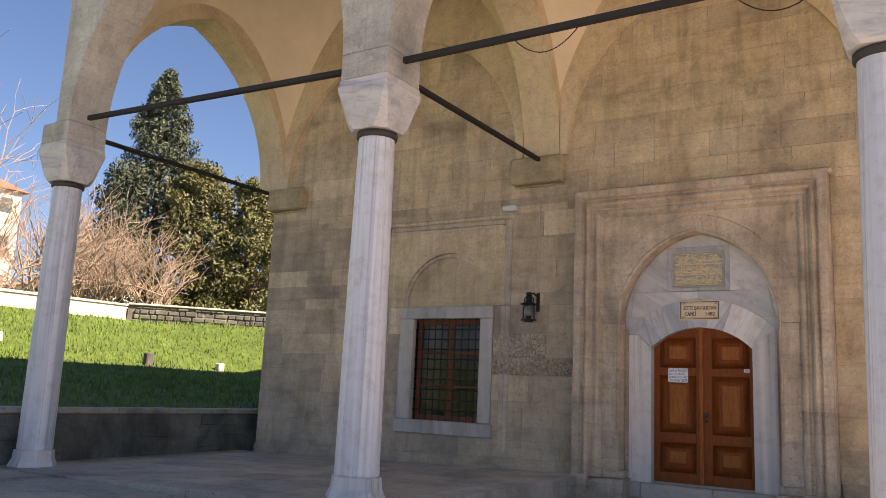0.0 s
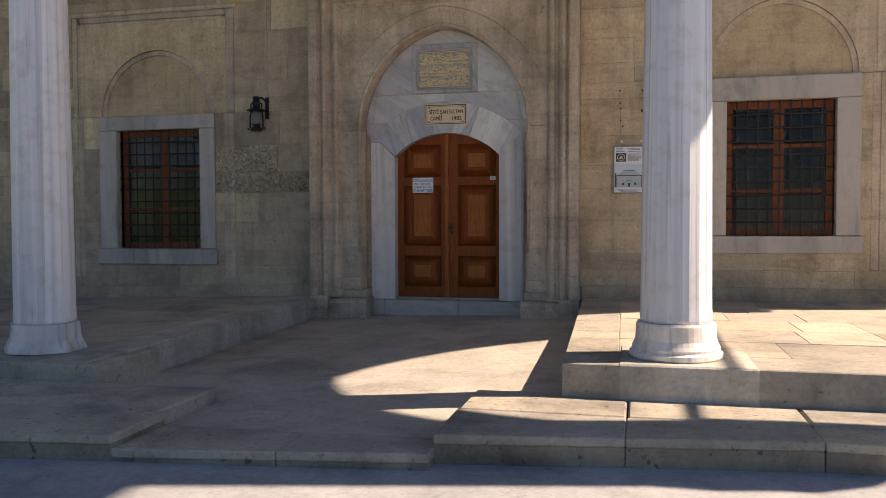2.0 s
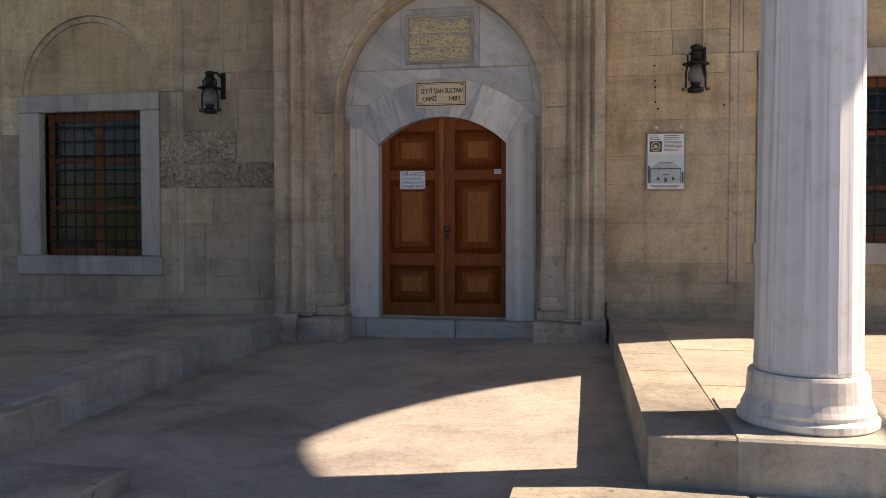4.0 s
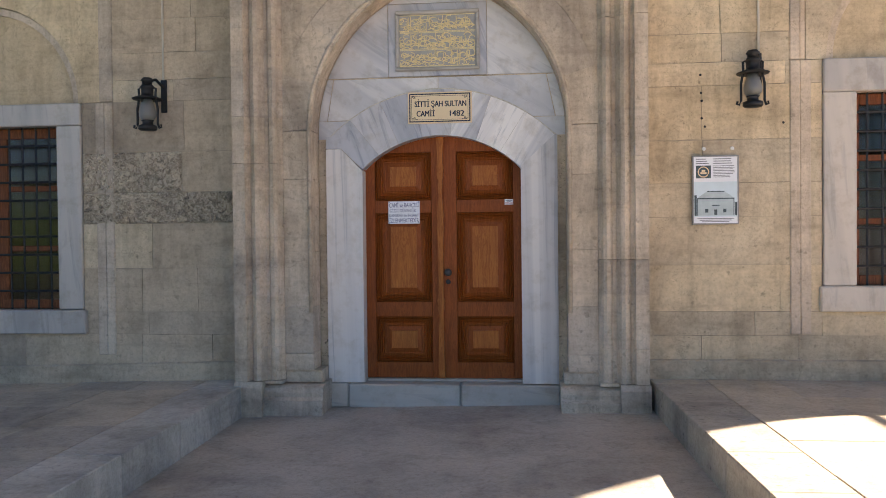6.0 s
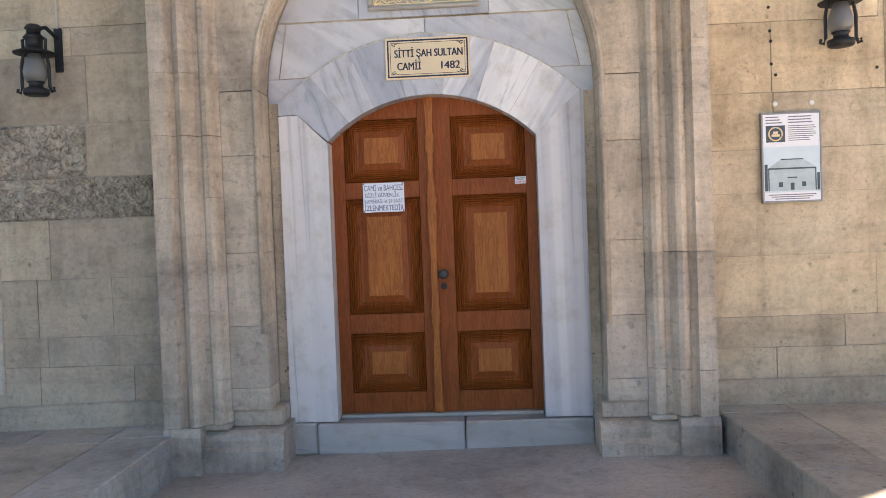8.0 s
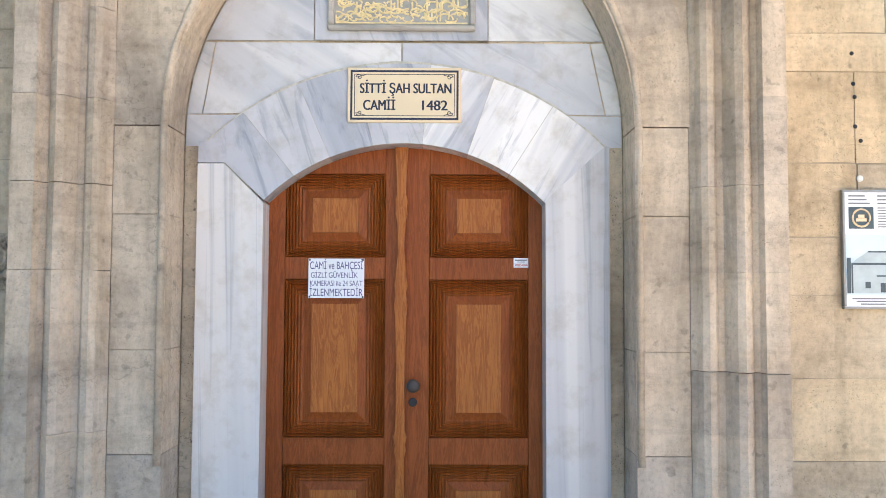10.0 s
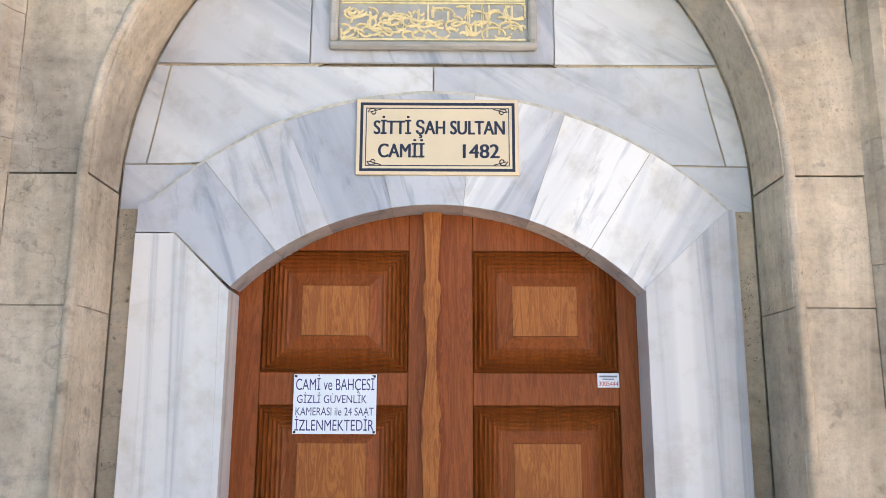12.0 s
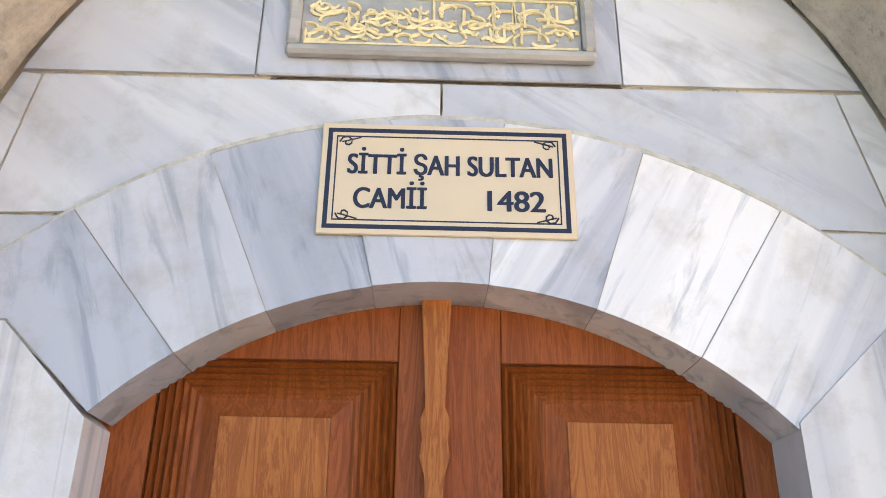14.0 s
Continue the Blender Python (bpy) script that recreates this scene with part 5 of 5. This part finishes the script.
rng = random.Random(31)
bx, by, bz = -35.0, 27.6, 3.6
cy_tree = thing("cypress_tree", (bx, by, bz), "tall dark green conifer with a pointed ragged crown", "tree")
part("trunk", tube([(bx, by, bz - 0.3), (bx, by, bz + 6), (bx, by, bz + 13.3)], [0.35, 0.2, 0.03], 8), BARK, cy_tree)
centers = []
for k in range(330):
    f = rng.random() ** 0.85
    z = bz + 1.0 + 13.0 * f
    rad = 4.5 * (1 - f) ** 0.85 + 0.1
    a = rng.uniform(0, 6.283)
    d = rad * rng.uniform(0.35, 1.0)
    centers.append((bx + d * math.cos(a), by + d * math.sin(a), z, 0.28 + 0.42 * (1 - f)))
leafy("crown", cy_tree, *leaf_cloud(rng, centers, 95, 0.2, 1.3), LEAF_DARK)


def broad_tree(x, y, z, h, r, label, mat, seed, clumps=170, per=110):
    rng = random.Random(seed)
    th = thing("tree", (x, y, z), label, "tree", group="evergreen trees")
    part("trunk", tube([(x, y, z - 0.4), (x + 0.1, y, z + h * 0.4), (x, y + 0.1, z + h * 0.85)], [0.22, 0.14, 0.03], 8), BARK, th)
    for k in range(5):
        a = k * 1.26 + rng.uniform(0, 0.5)
        part("limb", tube([(x + 0.08, y, z + h * 0.25 + 0.3 * k), (x + r * 0.8 * math.cos(a), y + r * 0.8 * math.sin(a), z + h * 0.5 + 0.3 * k)], [0.08, 0.02], 6), BARK, th)
    cs = []
    for k in range(clumps):
        f = rng.random()
        a, d = rng.uniform(0, 6.283), r * math.sqrt(rng.random()) * (1.05 - 0.75 * f ** 2)
        cs.append((x + d * math.cos(a), y + d * math.sin(a), z + h * (0.06 + 0.92 * f), rng.uniform(0.3, 0.65)))
    leafy("crown", th, *leaf_cloud(rng, cs, per, 0.2), mat)
    return th


broad_tree(-32.0, 28.0, 3.6, 8.6, 2.9, "dense olive green evergreen tree", LEAF_OLIVE, 41)
broad_tree(-29.8, 29.8, 3.6, 8.0, 2.7, "dense olive green evergreen tree", LEAF_OLIVE, 42)
broad_tree(-31.0, 33.2, 3.6, 8.8, 3.0, "dense olive green evergreen tree", LEAF_OLIVE, 43)
broad_tree(-34.0, 25.3, 3.6, 8.2, 1.9, "dark green evergreen tree beside the conifer", LEAF_DARK, 44, 80, 80)
broad_tree(-30.0, 37.5, 3.6, 8.4, 3.0, "dense olive green evergreen tree", LEAF_OLIVE, 45)


def bare_shrub(x, y, z, h, label, seed, stems=16):
    rng = random.Random(seed)
    th = thing("bare_shrub", (x, y, z), label, "shrub", group="leafless shrubs")
    bm = bmesh.new()

    def grow(p, d, length, r, depth):
        q = p + d * length
        mid = p + d * length * 0.5 + Vector((rng.gauss(0, 1), rng.gauss(0, 1), 0)) * length * 0.05
        tube([p, mid, q], [r, r * 0.8, r * 0.6], 4, bm)
        if depth:
            for _ in range(rng.choice((2, 3, 3))):
                e = (d + Vector((rng.gauss(0, 0.5), rng.gauss(0, 0.5), rng.gauss(0.12, 0.3)))).normalized()
                grow(q if rng.random() < 0.6 else mid, e, length * rng.uniform(0.55, 0.85), r * 0.6, depth - 1)
    for k in range(stems):
        d = Vector((rng.gauss(0, 0.42), rng.gauss(0, 0.42), 1)).normalized()
        grow(Vector((x + rng.gauss(0, 0.5), y + rng.gauss(0, 0.5), z - 0.2)), d, h * rng.uniform(0.28, 0.42), 0.05, 3)
    part("crown", bm, TWIG, th)
    return th


for k, (x, y, h) in enumerate(((-29.5, 17.4, 6.2), (-30.5, 19.4, 6.6), (-30.0, 21.3, 6.4), (-29.0, 23.0, 5.2), (-28.3, 15.2, 5.6), (-31.5, 22.4, 6.0))):
    bare_shrub(x, y, 3.4, h, "leafless pale brown shrub behind the garden wall", 51 + k, 17)

bare_shrub(-27.5, 13.4, 3.4, 9.5, "tall leafless tree by the garden wall", 71, 4)

# ---- houses in the distance ----


def house(x, y, z, w, d, h, label, wins):
    th = thing("house", (x, y, z), label, "house", group="distant houses")
    part("wall", box(x - d / 2, x + d / 2, y - w / 2, y + w / 2, z - 2, z + h), HOUSE_WHITE, th)
    part("roof", prism([(y - w / 2 - 0.4, z + h), (y + w / 2 + 0.4, z + h), (y + w * 0.2, z + h + 0.9), (y - w * 0.2, z + h + 0.9)], x - d / 2 - 0.4, x + d / 2 + 0.4, "x"), ROOF_TILE, th, "red tiled roof")
    part("chimney", box(x - 0.3, x + 0.3, y + w * 0.1, y + w * 0.1 + 0.5, z + h + 1.2, z + h + 2.3), HOUSE_WHITE, th)
    for k in range(wins):
        for s in range(int(h // 2.8)):
            yy = y - w / 2 + w * (k + 0.5) / wins
            zz = z + 1.0 + 2.8 * s
            wd = part("window", box(x + d / 2 - 0.02, x + d / 2 + 0.03, yy - 0.55, yy + 0.55, zz, zz + 1.3), HOUSE_WHITE, th)
            part("pane", box(x + d / 2 + 0.031, x + d / 2 + 0.04, yy - 0.45, yy + 0.45, zz + 0.1, zz + 1.2), PHOTO_DARK, wd)


house(-62, 27.6, 6.0, 11, 9, 8.4, "white house with red tiled roof behind shrubs", 5)
house(-52, 36, 4.0, 9, 8, 3.2, "low white house behind the trees", 4)
house(-50, 46, 4.0, 8, 8, 3.4, "low white house behind the trees", 3)

# ---- ashlar facing of the main wall, stone by stone ----
ZONES = [(PX0 - 0.002, PX1 + 0.002, -1, PTOP + 0.095), (-8.132, -5.598, 2.77, 4.255), (-7.702, -5.898, 0.69, 2.77), (0.238, 2.502, 2.96, 4.375), (0.498, 2.222, 0.89, 2.96)]
OPEN_SPANS = [(a + HALF + 0.15, b - HALF - 0.15) for a, b in BAYS]


def clear_spans(z0, z1):
    spans = [(WX0, WX1)]
    for a, b, lo, hi in ZONES:
        if z1 > lo + 0.005 and z0 < hi - 0.005:
            nxt = []
            for s, e in spans:
                if b <= s or a >= e:
                    nxt.append((s, e))
                else:
                    if a - s > 0.02:
                        nxt.append((s, a))
                    if e - b > 0.02:
                        nxt.append((b, e))
            spans = nxt
    return spans


def worn_block(rng, x0, x1, y0, y1, z0, z1):
    """A squared stone whose joints wander by a few millimetres."""
    g = rng.choice((0.0006, 0.0008, 0.0012, 0.002))
    pts = []
    for (ax, az), (bx_, bz_) in (((x0, z0), (x1, z0)), ((x1, z0), (x1, z1)), ((x1, z1), (x0, z1)), ((x0, z1), (x0, z0))):
        for k in range(4):
            f = k / 4 + (rng.uniform(-0.08, 0.08) if k else 0)
            px, pz = ax + (bx_ - ax) * f, az + (bz_ - az) * f
            w = g + (rng.uniform(0, 0.0012) if rng.random() < 0.85 else rng.uniform(0.002, 0.006))
            pts.append((min(max(px, x0 + w), x1 - w), min(max(pz, z0 + w), z1 - w)))
    bm = bmesh.new()
    f = [bm.verts.new((a, y0, z)) for a, z in pts]
    r = [bm.verts.new((a, y1, z)) for a, z in pts]
    bm.faces.new(f)
    for k in range(len(pts)):
        j = (k + 1) % len(pts)
        bm.faces.new((f[j], f[k], r[k], r[j]))
    return bm


rng = random.Random(77)
levels = [-0.1, 0.36, 0.69, 0.89, 1.28, 1.68, 1.96, 2.32, 2.77, 2.96, 3.2, 3.5, 3.86, 4.255, 4.375, 4.495, 4.85, 5.22, 5.6, 5.98, 6.36, 6.74, 7.14, 7.6, 8.1]
bedding = bmesh.new()
for z0, z1 in zip(levels, levels[1:]):
    for s, e in clear_spans(z0, z1):
        box(s + 0.003, e - 0.003, WALL + 0.007, 12.021, z0, z1, bm=bedding)
        x = s
        while x < e - 0.01:
            b = min(x + rng.uniform(0.45, 1.25), e)
            if e - b < 0.25:
                b = e
            rough = (-5.62 < (x + b) / 2 < -4.4 and 1.6 < z0 < 1.9) or (-5.62 < (x + b) / 2 < -4.95 and 1.9 < z0 < 2.1)
            y0 = WALL + rng.uniform(-0.003, 0.003) + (0.006 if rough else 0)
            bm = worn_block(rng, x, b, y0, 12.022, z0, z1)
            if rough:
                nx, nz = 64, 24
                vs = [[bm.verts.new((x + 0.003 + (b - x - 0.006) * i / nx, y0 - 0.003 - (0.045 * abs(noise.noise((x * 9 + i * 0.5, z0 * 7 + j * 0.5, 2.0))) + 0.03 * abs(noise.noise((i * 1.1, j * 1.1, x))) if 0 < i < nx and 0 < j < nz else 0), z0 + 0.003 + (z1 - z0 - 0.006) * j / nz)) for j in range(nz + 1)] for i in range(nx + 1)]
                for i in range(nx):
                    for j in range(nz):
                        bm.faces.new((vs[i][j], vs[i + 1][j], vs[i + 1][j + 1], vs[i][j + 1]))
            # left of the portal the darker stone mixes damp patches with painted shade
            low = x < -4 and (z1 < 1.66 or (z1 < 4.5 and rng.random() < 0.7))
            part("stone", bm, ERODED if rough else (DAMP_SHADED if low else LIMESTONE), wall)
            x = b
part("mortar", bedding, JOINT, wall, "pale lime mortar in the wall joints")
for s, e in ((WX0, PX0 - 0.02), (PX1 + 0.02, WX1)):
    fl = left_floor if s < -5 else right_floor
    bm = box(s, e, WALL - 0.045, WALL - 0.004, 0.0, 0.17, 0.012)
    for v in bm.verts:
        v.co.z += fl(v.co.x, 11.9) + (-0.01 if v.co.z > 0.05 else -0.05)
    solid("baseboard", bm, DAMP_SHADED, "low projecting stone wall base course", "base course", "structure")
# flat black discs paint the darkness of small holes in the stone
for x, z in ((-0.475, 2.86), (-0.47, 2.71), (-0.465, 2.645), (-0.465, 2.5), (-0.44, 2.43), (0.19, 2.45), (0.3, 2.4)):
    hole = lathe([(0.011, 0), (0.009, 0.002)], 0, 0, 8)
    bmesh.ops.rotate(hole, verts=hole.verts, cent=(0, 0, 0), matrix=Matrix.Rotation(math.pi / 2, 3, "X"))
    bmesh.ops.translate(hole, verts=hole.verts, vec=(x, WALL - 0.004, z))
    part("anchor_plug", hole, IRON, wall, "small dark disc standing in for a hole in the stone")
for x in (-0.45, -0.22):
    bolt = lathe([(0.016, 0), (0.016, 0.006), (0.008, 0.01)], 0, 0, 12)
    bmesh.ops.rotate(bolt, verts=bolt.verts, cent=(0, 0, 0), matrix=Matrix.Rotation(math.pi / 2, 3, "X"))
    bmesh.ops.translate(bolt, verts=bolt.verts, vec=(x, WALL - 0.004, 2.245))
    part("washer", bolt, WHITE_METAL, wall, "pale washer above the board")
